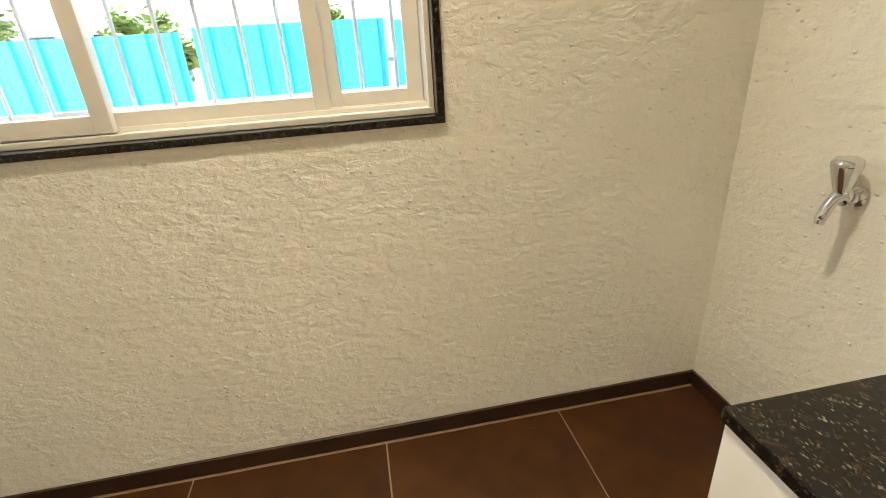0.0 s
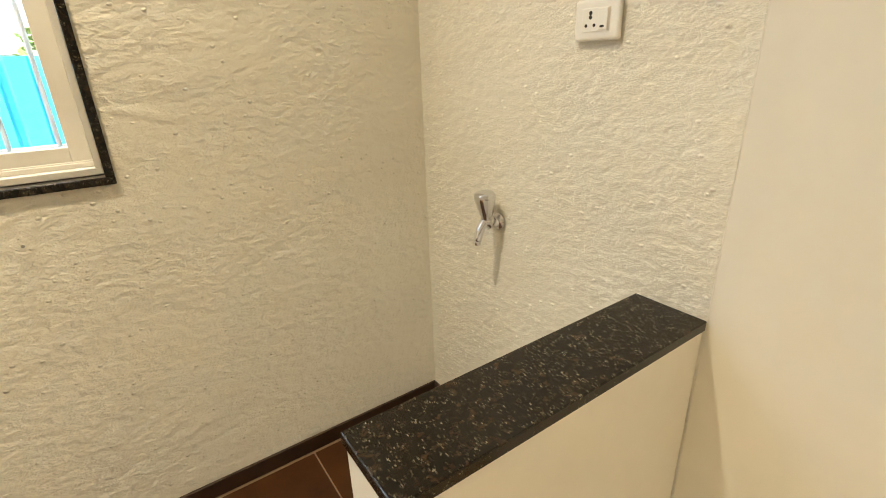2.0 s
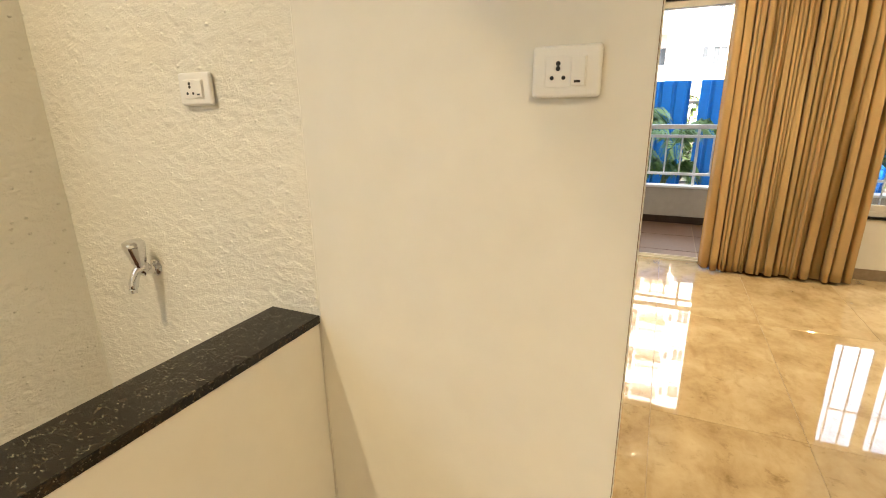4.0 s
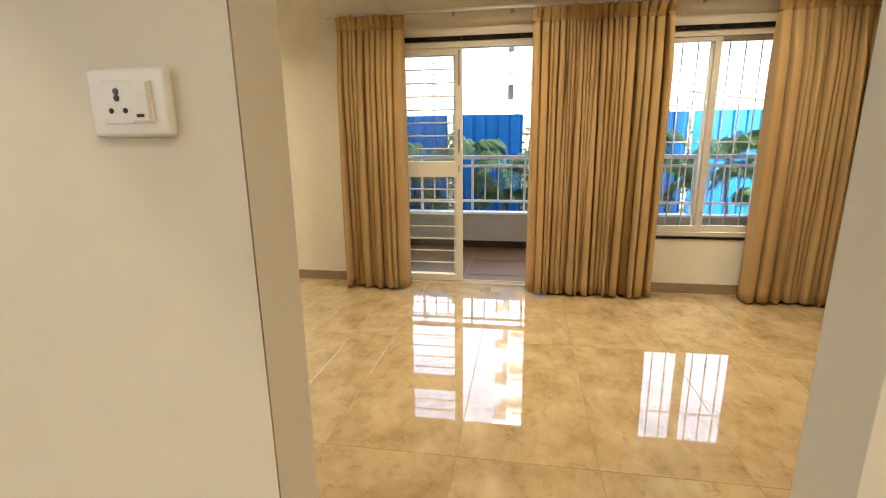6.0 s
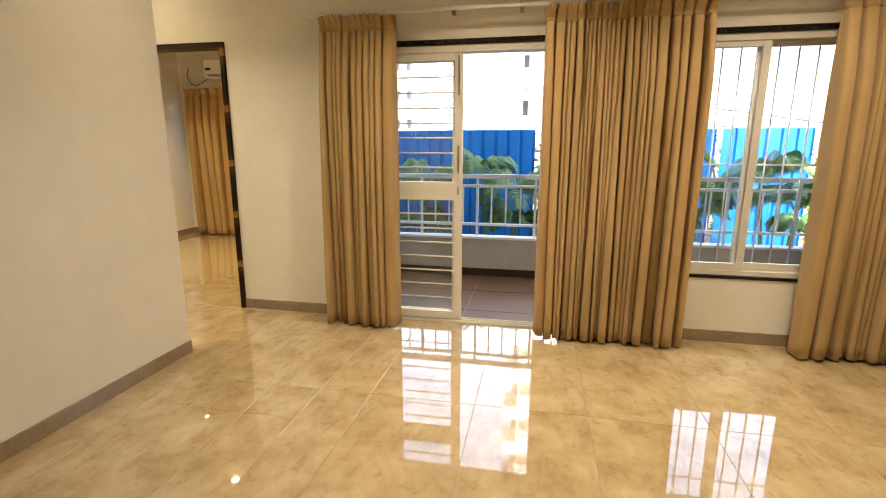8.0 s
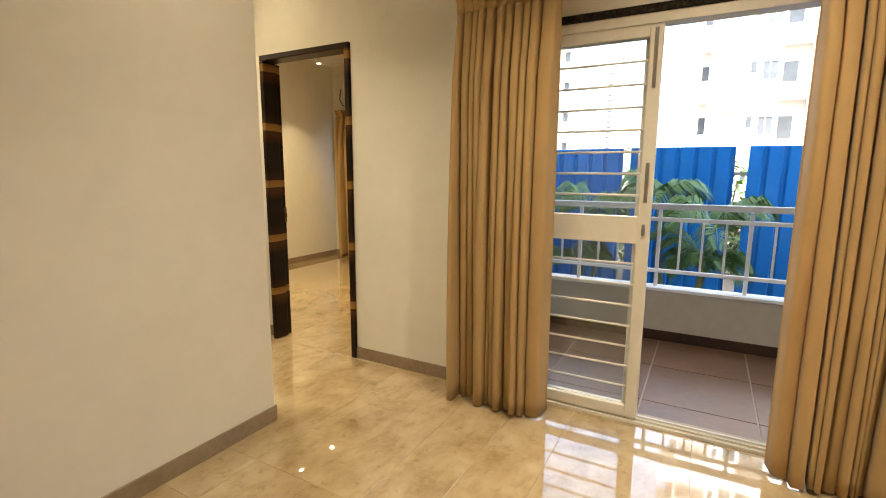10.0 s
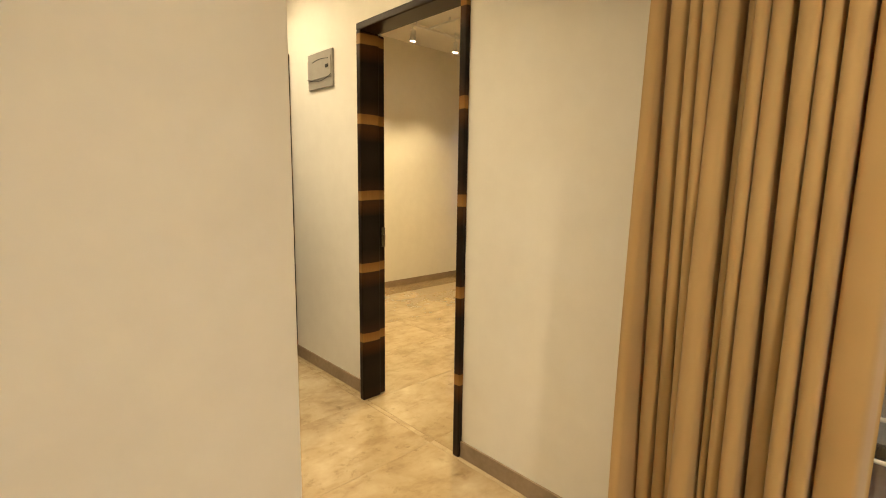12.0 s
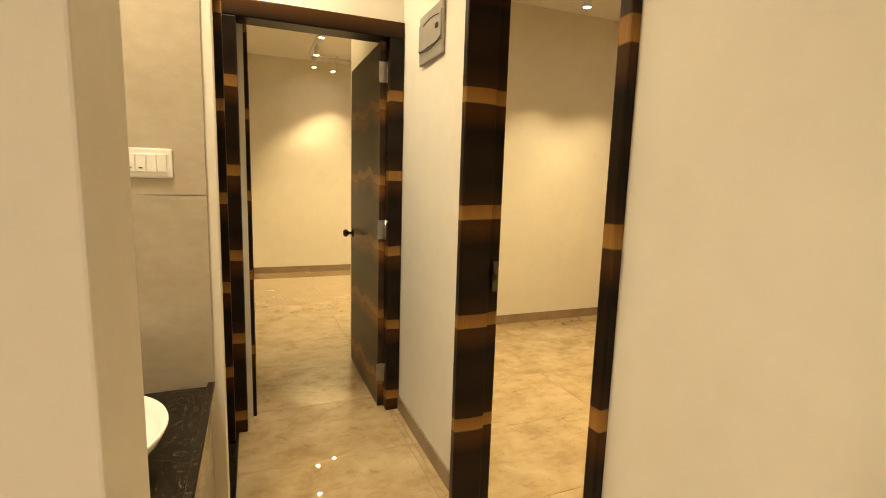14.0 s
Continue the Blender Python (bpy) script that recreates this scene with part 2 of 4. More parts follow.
STEEL = mottled("brushed_steel", (0.35, 0.34, 0.32), (0.48, 0.46, 0.43), 25, 0.32, metal=1.0)
PLASTIC = mottled("white_plastic", (0.78, 0.76, 0.71), (0.82, 0.80, 0.75), 8, 0.3)
DARK = mottled("dark_slot", (0.012, 0.011, 0.010), (0.022, 0.020, 0.018), 30, 0.5)
DB_GREY = mottled("grey_plastic", (0.27, 0.25, 0.21), (0.33, 0.31, 0.27), 10, 0.42, [(300, 0.05, 0.0004)])
CERAMIC = mottled("white_ceramic", (0.82, 0.80, 0.76), (0.86, 0.84, 0.80), 5, 0.08)
NICHE_TILE = mottled("stone_look_tile", (0.38, 0.325, 0.24), (0.48, 0.42, 0.325), 3.2, 0.16, [(14, 0.1, 0.001)], 0.04, (1, 1, 1.6))
KNOB_METAL = mottled("antique_metal", (0.07, 0.06, 0.045), (0.14, 0.12, 0.09), 40, 0.3, metal=1.0)
CABLE = mottled("black_cable", (0.012, 0.012, 0.012), (0.02, 0.02, 0.02), 40, 0.5)


def cloth_material():
    m = material("curtain_cloth", (0.4, 0.3, 0.18), 0.8)
    v = coords(m, (1, 1, 1))
    c = ramp(m, noise_tex(m, v, 2.5, 3), [(0.3, (0.475, 0.338, 0.140)), (0.7, (0.585, 0.426, 0.192))])
    ln(m, c.outputs["Color"], shader(m).inputs["Base Color"])
    shader(m).inputs["Sheen Weight"].default_value = 0.25
    weave = noise_tex(m, coords(m, (1, 1, 0.4)), 420, 2)
    bump(m, weave, 0.25, 0.0006)
    tr = nd(m, "ShaderNodeBsdfTranslucent")
    tr.inputs["Color"].default_value = (0.80, 0.43, 0.12, 1)
    mx = nd(m, "ShaderNodeMixShader")
    mx.inputs["Fac"].default_value = 0.34
    out = m.node_tree.nodes["Material Output"]
    ln(m, shader(m).outputs["BSDF"], mx.inputs[1])
    ln(m, tr.outputs["BSDF"], mx.inputs[2])
    ln(m, mx.outputs["Shader"], out.inputs["Surface"])
    return m


CLOTH = cloth_material()


def glass_material():
    m = material("window_glass", (1, 1, 1), 0.0)
    shader(m).inputs["Transmission Weight"].default_value = 1.0
    shader(m).inputs["IOR"].default_value = 1.45
    shader(m).inputs["Base Color"].default_value = (0.93, 0.96, 0.97, 1)
    return m


GLASS = glass_material()
FENCE_BLUE = mottled("blue_sheet_metal", (0.004, 0.13, 0.46), (0.008, 0.17, 0.55), 2.2, 0.32, [(8, 0.1, 0.004)], 0.06)
FENCE_CYAN = mottled("light_blue_sheet_metal", (0.035, 0.42, 0.70), (0.055, 0.48, 0.76), 2.2, 0.30, [(8, 0.1, 0.004)], 0.06)
SOIL = mottled("soil", (0.16, 0.12, 0.08), (0.30, 0.24, 0.17), 1.5, 0.95, [(12, 0.6, 0.03)])
LEAF = mottled("palm_leaf", (0.05, 0.13, 0.025), (0.16, 0.28, 0.07), 6, 0.45)
STEM = mottled("palm_stem", (0.12, 0.15, 0.05), (0.22, 0.22, 0.09), 12, 0.6, [(30, 0.3, 0.004)])
SHRUB_LEAF = mottled("shrub_leaf", (0.12, 0.19, 0.03), (0.26, 0.33, 0.07), 4, 0.5)
TREE_LEAF = mottled("tree_leaf", (0.08, 0.15, 0.025), (0.22, 0.30, 0.06), 3, 0.5)
BARK = mottled("bark", (0.09, 0.065, 0.045), (0.18, 0.14, 0.10), 9, 0.9, [(25, 0.5, 0.01)])
HOUSE_WHITE = mottled("house_paint", (0.70, 0.70, 0.69), (0.78, 0.78, 0.77), 0.6, 0.8, [(6, 0.1, 0.01)])
HOUSE_PEACH = mottled("house_paint_peach", (0.62, 0.53, 0.46), (0.70, 0.61, 0.53), 0.6, 0.8, [(6, 0.1, 0.01)])
PARAPET = mottled("grey_plaster", (0.40, 0.35, 0.285), (0.48, 0.43, 0.355), 2.0, 0.85, [(30, 0.2, 0.003)])
HOUSE_GLASS = mottled("house_window", (0.05, 0.055, 0.06), (0.09, 0.095, 0.10), 2.0, 0.15)
ROOF = mottled("roof_sheet", (0.25, 0.22, 0.19), (0.36, 0.32, 0.28), 1.2, 0.7)


def emitter(name, colour, strength):
    m = material(name, colour, 0.5)
    shader(m).inputs["Emission Color"].default_value = (*colour, 1)
    shader(m).inputs["Emission Strength"].default_value = strength
    return m


GLOW = emitter("lamp_glow", (1.0, 0.82, 0.58), 18.0)


# ---- building helpers ----
def box(bm, x0, y0, z0, x1, y1, z1, bevel=0.0, seg=2):
    r = bmesh.ops.create_cube(bm, size=1.0)
    vs = r["verts"]
    for v in vs:
        v.co = Vector(((x0 + x1) / 2 + v.co.x * (x1 - x0), (y0 + y1) / 2 + v.co.y * (y1 - y0), (z0 + z1) / 2 + v.co.z * (z1 - z0)))
    if bevel:
        es = list({e for v in vs for e in v.link_edges})
        bmesh.ops.bevel(bm, geom=es, offset=bevel, segments=seg, affect="EDGES", profile=0.5)
    return bm


def boxes(*rows, bevel=0.0, seg=2):
    bm = bmesh.new()
    for r in rows:
        box(bm, *r, bevel=bevel, seg=seg)
    return bm


def tube(bm, pts, radius, sides=10):
    """A round bar along points; radius may be one number or one for each point."""
    pts = [Vector(p) for p in pts]
    rs = radius if isinstance(radius, (list, tuple)) else [radius] * len(pts)
    rings = []
    up = Vector((0.03, 0.05, 1.0))
    for i, p in enumerate(pts):
        d = (pts[min(i + 1, len(pts) - 1)] - pts[max(i - 1, 0)]).normalized()
        a = d.cross(up)
        if a.length < 0.1:
            a = d.cross(Vector((1, 0.1, 0)))
        a.normalize()
        b = d.cross(a)
        rings.append([bm.verts.new(p + rs[i] * (math.cos(k * math.tau / sides) * a + math.sin(k * math.tau / sides) * b)) for k in range(sides)])
    for r0, r1 in zip(rings, rings[1:]):
        for k in range(sides):
            f = bm.faces.new((r0[k], r0[(k + 1) % sides], r1[(k + 1) % sides], r1[k]))
            f.smooth = True
    bm.faces.new(rings[0][::-1])
    bm.faces.new(rings[-1])
    return bm


def lathe(bm, profile, m=None, sides=32):
    """Turns (radius, height) points round the z axis; m places it."""
    rings = []
    for r, z in profile:
        rings.append([bm.verts.new((r * math.cos(k * math.tau / sides), r * math.sin(k * math.tau / sides), z)) for k in range(sides)])
    for r0, r1 in zip(rings, rings[1:]):
        for k in range(sides):
            f = bm.faces.new((r0[k], r0[(k + 1) % sides], r1[(k + 1) % sides], r1[k]))
            f.smooth = True
    bm.faces.new(rings[0][::-1])
    bm.faces.new(rings[-1])
    if m is not None:
        bmesh.ops.transform(bm, matrix=m, verts=[v for ring in rings for v in ring])
    return bm


def mesh_of(name, bm, mat):
    bmesh.ops.recalc_face_normals(bm, faces=bm.faces)
    me = bpy.data.meshes.new(name)
    bm.to_mesh(me)
    bm.free()
    me.materials.append(mat)
    return me


def part(name, bm, mat, parent, label=""):
    ob = new(name, mesh_of(name, bm, mat))
    ob.parent = parent
    if parent is not None:
        if parent.parent is None:
            ob.matrix_parent_inverse = parent.matrix_world.inverted()
    if label:
        tagged(ob, label)
    return ob


def thing(name, label, category, at=(0, 0, 0), group="", kind=""):
    ob = new(name)
    ob.location = at
    ob.empty_display_size = 0.1
    ob.matrix_world = Matrix.Translation(at)
    return tagged(ob, label, category, group, kind)


def structure(name, bm, mat, label, category):
    return tagged(part(name, bm, mat, None), label, category, "", "structure")


# ---- walls, floors and ceilings ----
XE, XE2 = 2.008, 2.128        # kitchen's east wall
XW, XW2 = 5.65, 5.80          # living room's window wall
YN = 1.207                    # utility window wall
UZ = 0.05                     # utility floor level

structure("floor", boxes((-1.35, -4.4, -0.25, XW2, 0.29, -0.0022), (2.06, 0.29, -0.25, 4.05, 1.5, -0.0022), (4.05, 0.29, -0.25, XW2, 8.1, -0.0022), (XW2, 1.3, -0.25, 9.15, 8.1, -0.0022)),
          GROUT, "glossy beige marble tile floor with thin grout joints", "floor")
structure("floor_utility", boxes((-1.35, 0.29, -0.25, 2.06, 1.4, UZ - 0.004)), BROWN_GROUT, "dark brown rustic tile floor of the utility room", "floor")
structure("floor_balcony", boxes((XW2, -4.4, -0.25, 7.3, 1.25, -0.012)), BALC_GROUT, "brown stone-look tile floor of the balcony", "floor")
structure("ceiling", boxes((-1.35, -4.4, CEIL, 7.35, 1.36, 3.05), (2.0, 1.36, CEIL, 9.15, 8.1, 3.05)), CEILING_PAINT, "plain white painted ceiling", "ceiling")
structure("building_above", boxes((-1.35, -4.4, 3.06, 7.35, 1.36, 15.0), (2.0, 1.36, 3.06, 9.15, 8.1, 15.0)), HOUSE_WHITE, "upper storeys of the apartment house", "building")

structure("wall_kitchen_east", boxes((XE, -0.515, 0, XE2, 0.2145, CEIL), (XE, -4.25, 0, XE2, -1.265, CEIL), (XE, -1.265, 2.25, XE2, -0.515, CEIL), bevel=0.0008, seg=1),
          WALL, "smooth cream painted wall between kitchen and living room", "wall")
structure("wall_utility_east", boxes((XE - 0.0004, 0.2145, 0, XE2 - 0.0015, YN, CEIL)), PLASTER, "cream wall of coarse trowelled plaster", "wall")
structure("wall_utility_north", boxes((-1.2, YN, 0, 2.3, YN + 0.16, 1.085), (1.12, YN, 1.085, 2.3, YN + 0.16, CEIL), (-1.2, YN, 1.085, -0.78, YN + 0.16, CEIL), (-0.78, YN, 2.25, 1.12, YN + 0.16, CEIL)),
          PLASTER, "coarse plastered cream wall with a window opening", "wall")
structure("wall_kitchen_west", boxes((-1.35, -4.25, 0, -1.2, YN + 0.16, CEIL)), WALL, "cream painted kitchen wall", "wall")
structure("wall_south", boxes((-1.35, -3.8, 0, XW2, -3.65, CEIL)), WALL, "cream painted wall closing kitchen and living room", "wall")
structure("wall_kitchen_north", boxes((-1.2, 0.215, 0, -0.35, 0.367, CEIL), (-0.35, 0.215, 2.35, XE - 0.003, 0.367, CEIL)), WALL, "cream painted wall beside the utility doorway", "wall")

structure("wall_living_north", boxes((XE2, 1.40, 0, 4.726, 1.63, CEIL), bevel=0.005), WALL, "plain cream painted wall of the living room", "wall")
structure("wall_niche_west", boxes((3.95, 1.63, 0, 4.10, 2.6, CEIL)), WALL, "tiled back of the washbasin niche", "wall")
structure("wall_niche_north", boxes((4.10, 2.508, 0, 4.789, 2.61, CEIL)), WALL, "narrow cream pier beside the washbasin niche", "wall")
structure("wall_passage_west", boxes((4.60, 3.29, 0, 4.78, 3.39, CEIL), (4.60, 2.61, 2.2, 4.78, 3.29, CEIL)), WALL, "cream painted passage wall over the bathroom door", "wall")
structure("wall_passage_end", boxes((4.60, 3.39, 0, 4.74, 3.53, CEIL), (4.74, 3.39, 2.2, 5.684, 3.53, CEIL)), WALL, "cream painted wall over the bedroom doorway", "wall")
structure("wall_east", boxes(
    (5.685, 2.437, 0, XW2, 3.53, CEIL), (XW, 1.58, 2.2, XW2, 2.437, CEIL), (XW, 0.45, 0, XW2, 1.58, CEIL),
    (XW, -1.15, 2.15, XW2, 0.45, CEIL), (XW, -1.70, 0, XW2, -1.15, CEIL),
    (XW, -3.10, 0, XW2, -1.70, 0.475), (XW, -3.10, 2.15, XW2, -1.70, CEIL), (XW, -4.3, 0, XW2, -3.10, CEIL)),
    WALL, "cream painted window wall with balcony door and window openings", "wall")
structure("wall_bedroom_divide", boxes((5.684, 3.53, 0, XW2, 4.9, CEIL), (XW2, 4.74, 0, 9.0, 4.9, CEIL)), WALL, "cream painted wall between two bedrooms", "wall")
structure("wall_bedroom_south", boxes((XW2, 1.25, 0, 9.0, 1.36, CEIL)), WALL, "cream painted bedroom wall", "wall")
structure("wall_bedroom_east", boxes((9.0, 1.25, 0, 9.15, 2.0, CEIL), (9.0, 2.0, 0, 9.15, 4.64, 0.4), (9.0, 2.0, 2.15, 9.15, 4.64, CEIL), (9.0, 4.64, 0, 9.15, 8.1, CEIL)), WALL, "cream painted bedroom wall with a window", "wall")
structure("wall_bedroom_north", boxes((4.70, 7.86, 0, 9.0, 8.1, CEIL)), WALL, "cream painted far bedroom wall washed by spotlights", "wall")
structure("wall_bedroom_west", boxes((4.70, 3.53, 0, 4.87, 7.86, CEIL)), WALL, "cream painted bedroom side wall", "wall")

SK, ST = 0.085, 0.010


def skirting(name, rows, mat=SKIRT, label="beige brown tile skirting along the wall"):
    structure(name, boxes(*rows, bevel=0.0015, seg=1), mat, label, "skirting")


skirting("baseboard_living", [(XE2, 1.40 - ST, 0, 4.726, 1.40, SK), (4.726, 1.395, 0, 4.726 + ST, 1.63, SK)])
skirting("baseboard_east", [(5.675, 2.437, 0, 5.685, 3.37, SK), (XW - ST, 0.45, 0, XW, 1.58, SK), (XW - ST, -1.70, 0, XW, -1.15, SK), (XW - ST, -3.64, 0, XW, -1.70, SK), (XE2, -3.65, 0, XW, -3.64, SK)])
skirting("baseboard_bedroom", [(XW2, 4.73, 0, 9.0, 4.74, SK), (8.99, 1.36, 0, 9.0, 4.73, SK), (4.87, 7.85, 0, 9.0, 7.86, SK), (4.87, 4.55, 0, 4.88, 7.85, SK)])
skirting("baseboard_utility", [(-1.2, YN - ST, UZ, XE - 0.003, YN, UZ + 0.058), (XE - 0.003 - ST, 0.367, UZ, XE - 0.003, YN - ST, UZ + 0.058)], SKIRT_DARK, "dark brown tile skirting of the utility room")
skirting("baseboard_balcony", [(7.19, -4.3, -0.01, 7.2, 1.25, 0.075)], SKIRT_DARK, "dark brown tile skirting of the balcony")

# ---- doors and windows of the setting ----
def door_lining(name, label, axis, a0, a1, front, depth, top, rebate_side):
    """A timber door frame: a proud front lining and a rebated back half. axis: the wall runs along that axis."""
    f = thing(name, label, "door frame", kind="structure")

    def put(nm, p0, p1, q0, q1, z0, z1):
        bm = boxes((p0, q0, z0, p1, q1, z1) if axis == "x" else (q0, p0, z0, q1, p1, z1), bevel=0.006)
        part(nm, bm, FRAME_WOOD, f)
    w, d1 = 0.040, depth * 0.72
    put("jamb", a0, a0 + w, front, front + d1, 0, top - w)
    put("jamb", a1 - w, a1, front, front + d1, 0, top - w)
    put("head", a0, a1, front, front + d1, top - w, top)
    put("stop", a0 + 0.002, a0 + w - 0.018, front + d1, front + depth, 0, top - w)
    put("stop", a1 - w + 0.018, a1 - 0.002, front + d1, front + depth, 0, top - w)
    put("stop", a0 + 0.002, a1 - 0.002, front + d1, front + depth, top - w + 0.018, top - 0.002)
    return f


door_lining("door_frame_1", "near-black laminated door frame with golden bands, no leaf in view", "y", 1.581, 2.436, 5.627, 0.178, 2.198, 1)


strike = bpy.data.objects["door_frame_1"]
part("strike_plate", boxes((5.768, 2.394, 0.94, 5.792, 2.3975, 1.06), (5.774, 2.386, 0.985, 5.788, 2.394, 1.015), bevel=0.001), KNOB_METAL, strike, "dark metal strike plate")


def wide_frame():
    """The passage-end frame: an 8 cm face on a deep lining."""
    f = thing("door_frame_2", "near-black laminated door frame with golden bands", "door frame", kind="structure")
    y0, y1 = 3.363, 3.50
    part("jamb", boxes((4.738, y0, 0, 4.843, y1, 2.119), bevel=0.006), FRAME_WOOD_2, f)
    part("jamb", boxes((5.603, y0, 0, 5.683, y1, 2.119), bevel=0.006), FRAME_WOOD_2, f)
    part("head", boxes((4.738, y0, 2.119, 5.683, y1, 2.205), bevel=0.006), FRAME_WOOD_2, f)
    part("stop", boxes((4.742, y1, 0, 4.825, y1 + 0.05, 2.11), bevel=0.003), FRAME_WOOD_2, f)
    part("stop", boxes((5.622, y1, 0, 5.683, y1 + 0.03, 2.11), bevel=0.003), FRAME_WOOD_2, f)
    part("stop", boxes((4.742, y1, 2.137, 5.683, y1 + 0.05, 2.20), bevel=0.003), FRAME_WOOD_2, f)
    return f


wide_frame()


def open_door():
    d = thing("door_1", "open near-black laminated door with wavy golden bands and a round knob", "door", (5.60, 3.52, 0.008), kind="structure")
    leaf = part("leaf", boxes((5.566, 3.425, 0.008, 5.602, 4.25, 2.112), bevel=0.002), DOOR_WOOD, d)
    for z in (0.22, 1.08, 1.95):
        h = boxes((5.598, 3.418, z - 0.055, 5.614, 3.425, z + 0.055), (5.558, 3.4225, z - 0.055, 5.60, 3.4245, z + 0.055), bevel=0.0008)
        lathe(h, [(0.007, -0.056), (0.007, 0.056)], Matrix.Translation((5.604, 3.414, z)), 12)
        part("hinge", h, STEEL, leaf, "brushed steel butt hinge")
    for side, x in ((-1, 5.566), (1, 5.602)):
        k = bmesh.new()
        lathe(k, [(0.030, 0.0), (0.030, 0.005), (0.024, 0.008), (0.011, 0.010), (0.010, 0.030), (0.020, 0.036), (0.027, 0.046), (0.027, 0.058), (0.020, 0.068), (0.008, 0.071)],
              Matrix.Translation((x, 4.19, 0.976)) @ Matrix.Rotation(side * math.pi / 2, 4, "Y"), 24)
        part("knob", k, KNOB_METAL, leaf, "dark antique metal knob")
    return d


open_door()

# bathroom door in the passage's west wall
bath = thing("door_2", "closed near-black bathroom door deep in its frame", "door", (4.66, 2.95, 0), kind="structure")
part("jamb", boxes((4.60, 2.612, 0.02, 4.786, 2.65, 2.16), bevel=0.004), FRAME_WOOD, bath)
part("jamb", boxes((4.60, 3.25, 0.02, 4.786, 3.288, 2.16), bevel=0.004), FRAME_WOOD, bath)
part("head", boxes((4.60, 2.612, 2.16, 4.786, 3.288, 2.198), bevel=0.004), FRAME_WOOD, bath)
part("leaf", boxes((4.604, 2.652, 0.025, 4.64, 3.248, 2.158), bevel=0.003), FRAME_WOOD, bath)
structure("door_threshold", boxes((4.60, 2.612, -0.004, 4.80, 3.36, 0.014), bevel=0.003), GRANITE, "black granite threshold under the bathroom door", "threshold")

wardrobe = thing("door_3", "near-black laminated bathroom door in the bedroom wall", "door", (4.88, 4.0, 0), kind="structure")
part("leaf", boxes((4.860, 3.66, 0.01, 4.882, 4.46, 2.07), bevel=0.002), DOOR_WOOD, wardrobe)
part("jamb", boxes((4.862, 3.532, 0, 4.889, 3.659, 2.13), bevel=0.003), FRAME_WOOD, wardrobe)
part("jamb", boxes((4.862, 4.461, 0, 4.889, 4.52, 2.13), bevel=0.003), FRAME_WOOD, wardrobe)
part("head", boxes((4.862, 3.66, 2.071, 4.889, 4.46, 2.13), bevel=0.003), FRAME_WOOD, wardrobe)


def utility_window():
    w = thing("window_1", "cream aluminium sliding window in a black granite surround, outside bars", "window", (0.17, YN + 0.05, 1.085), kind="structure")
    x0, x1, z0, z1 = -0.78, 1.129, 1.077, 2.25
    s = boxes((x0, YN - 0.008, z0, x1, YN + 0.165, z0 + 0.019), (x1 - 0.019, YN - 0.008, z0 + 0.019, x1, YN + 0.165, z1), (x0, YN - 0.008, z0 + 0.019, x0 + 0.019, YN + 0.165, z1), bevel=0.002)
    part("surround", s, GRANITE, w, "polished black granite surround")
    a, b, c, d = x0 + 0.02, x1 - 0.02, z0 + 0.02, z1
    fy = YN + 0.035
    part("window_frame", boxes((a, fy, c, b, fy + 0.10, c + 0.016), (a, fy, c + 0.016, a + 0.018, fy + 0.10, d), (b - 0.014, fy, c + 0.016, b, fy + 0.10, d), (a, fy, d - 0.02, b, fy + 0.10, d),
                               (a, fy + 0.03, c + 0.016, b, fy + 0.036, c + 0.028), (a, fy + 0.064, c + 0.016, b, fy + 0.07, c + 0.028), bevel=0.0015), ALU, w)
    for sx0, sx1, sy in ((0.834, 1.093, fy + 0.072), (0.288, 0.845, fy + 0.038), (-0.22, 0.338, fy + 0.004), (-0.755, -0.2, fy + 0.038)):
        st = 0.042
        zb, zt = c + 0.020, d - 0.021
        sash = part("sash", boxes((sx0, sy, zb, sx0 + st, sy + 0.024, zt), (sx1 - st, sy, zb, sx1, sy + 0.024, zt),
                                  (sx0 + st, sy, zb, sx1 - st, sy + 0.024, zb + 0.042), (sx0 + st, sy, zt - 0.04, sx1 - st, sy + 0.024, zt), bevel=0.002), ALU, w)
        g = part("pane", boxes((sx0 + st - 0.004, sy + 0.010, zb + 0.038, sx1 - st + 0.004, sy + 0.014, zt - 0.036)), GLASS, sash)
        g.visible_shadow = False
    for k in range(19):
        x = -0.74 + 0.0985 * k
        part("bar", tube(bmesh.new(), [(x, YN + 0.19, z0 - 0.02), (x, YN + 0.19, z1 + 0.02)], 0.0055, 8), WHITE_METAL, w)
    for z in (z0 + 0.075, z0 + 0.60, z1 - 0.07):
        part("bar", boxes((x0 - 0.03, YN + 0.186, z - 0.008, x1 + 0.03, YN + 0.194, z + 0.008), bevel=0.002), WHITE_METAL, w)
    return w


utility_window()


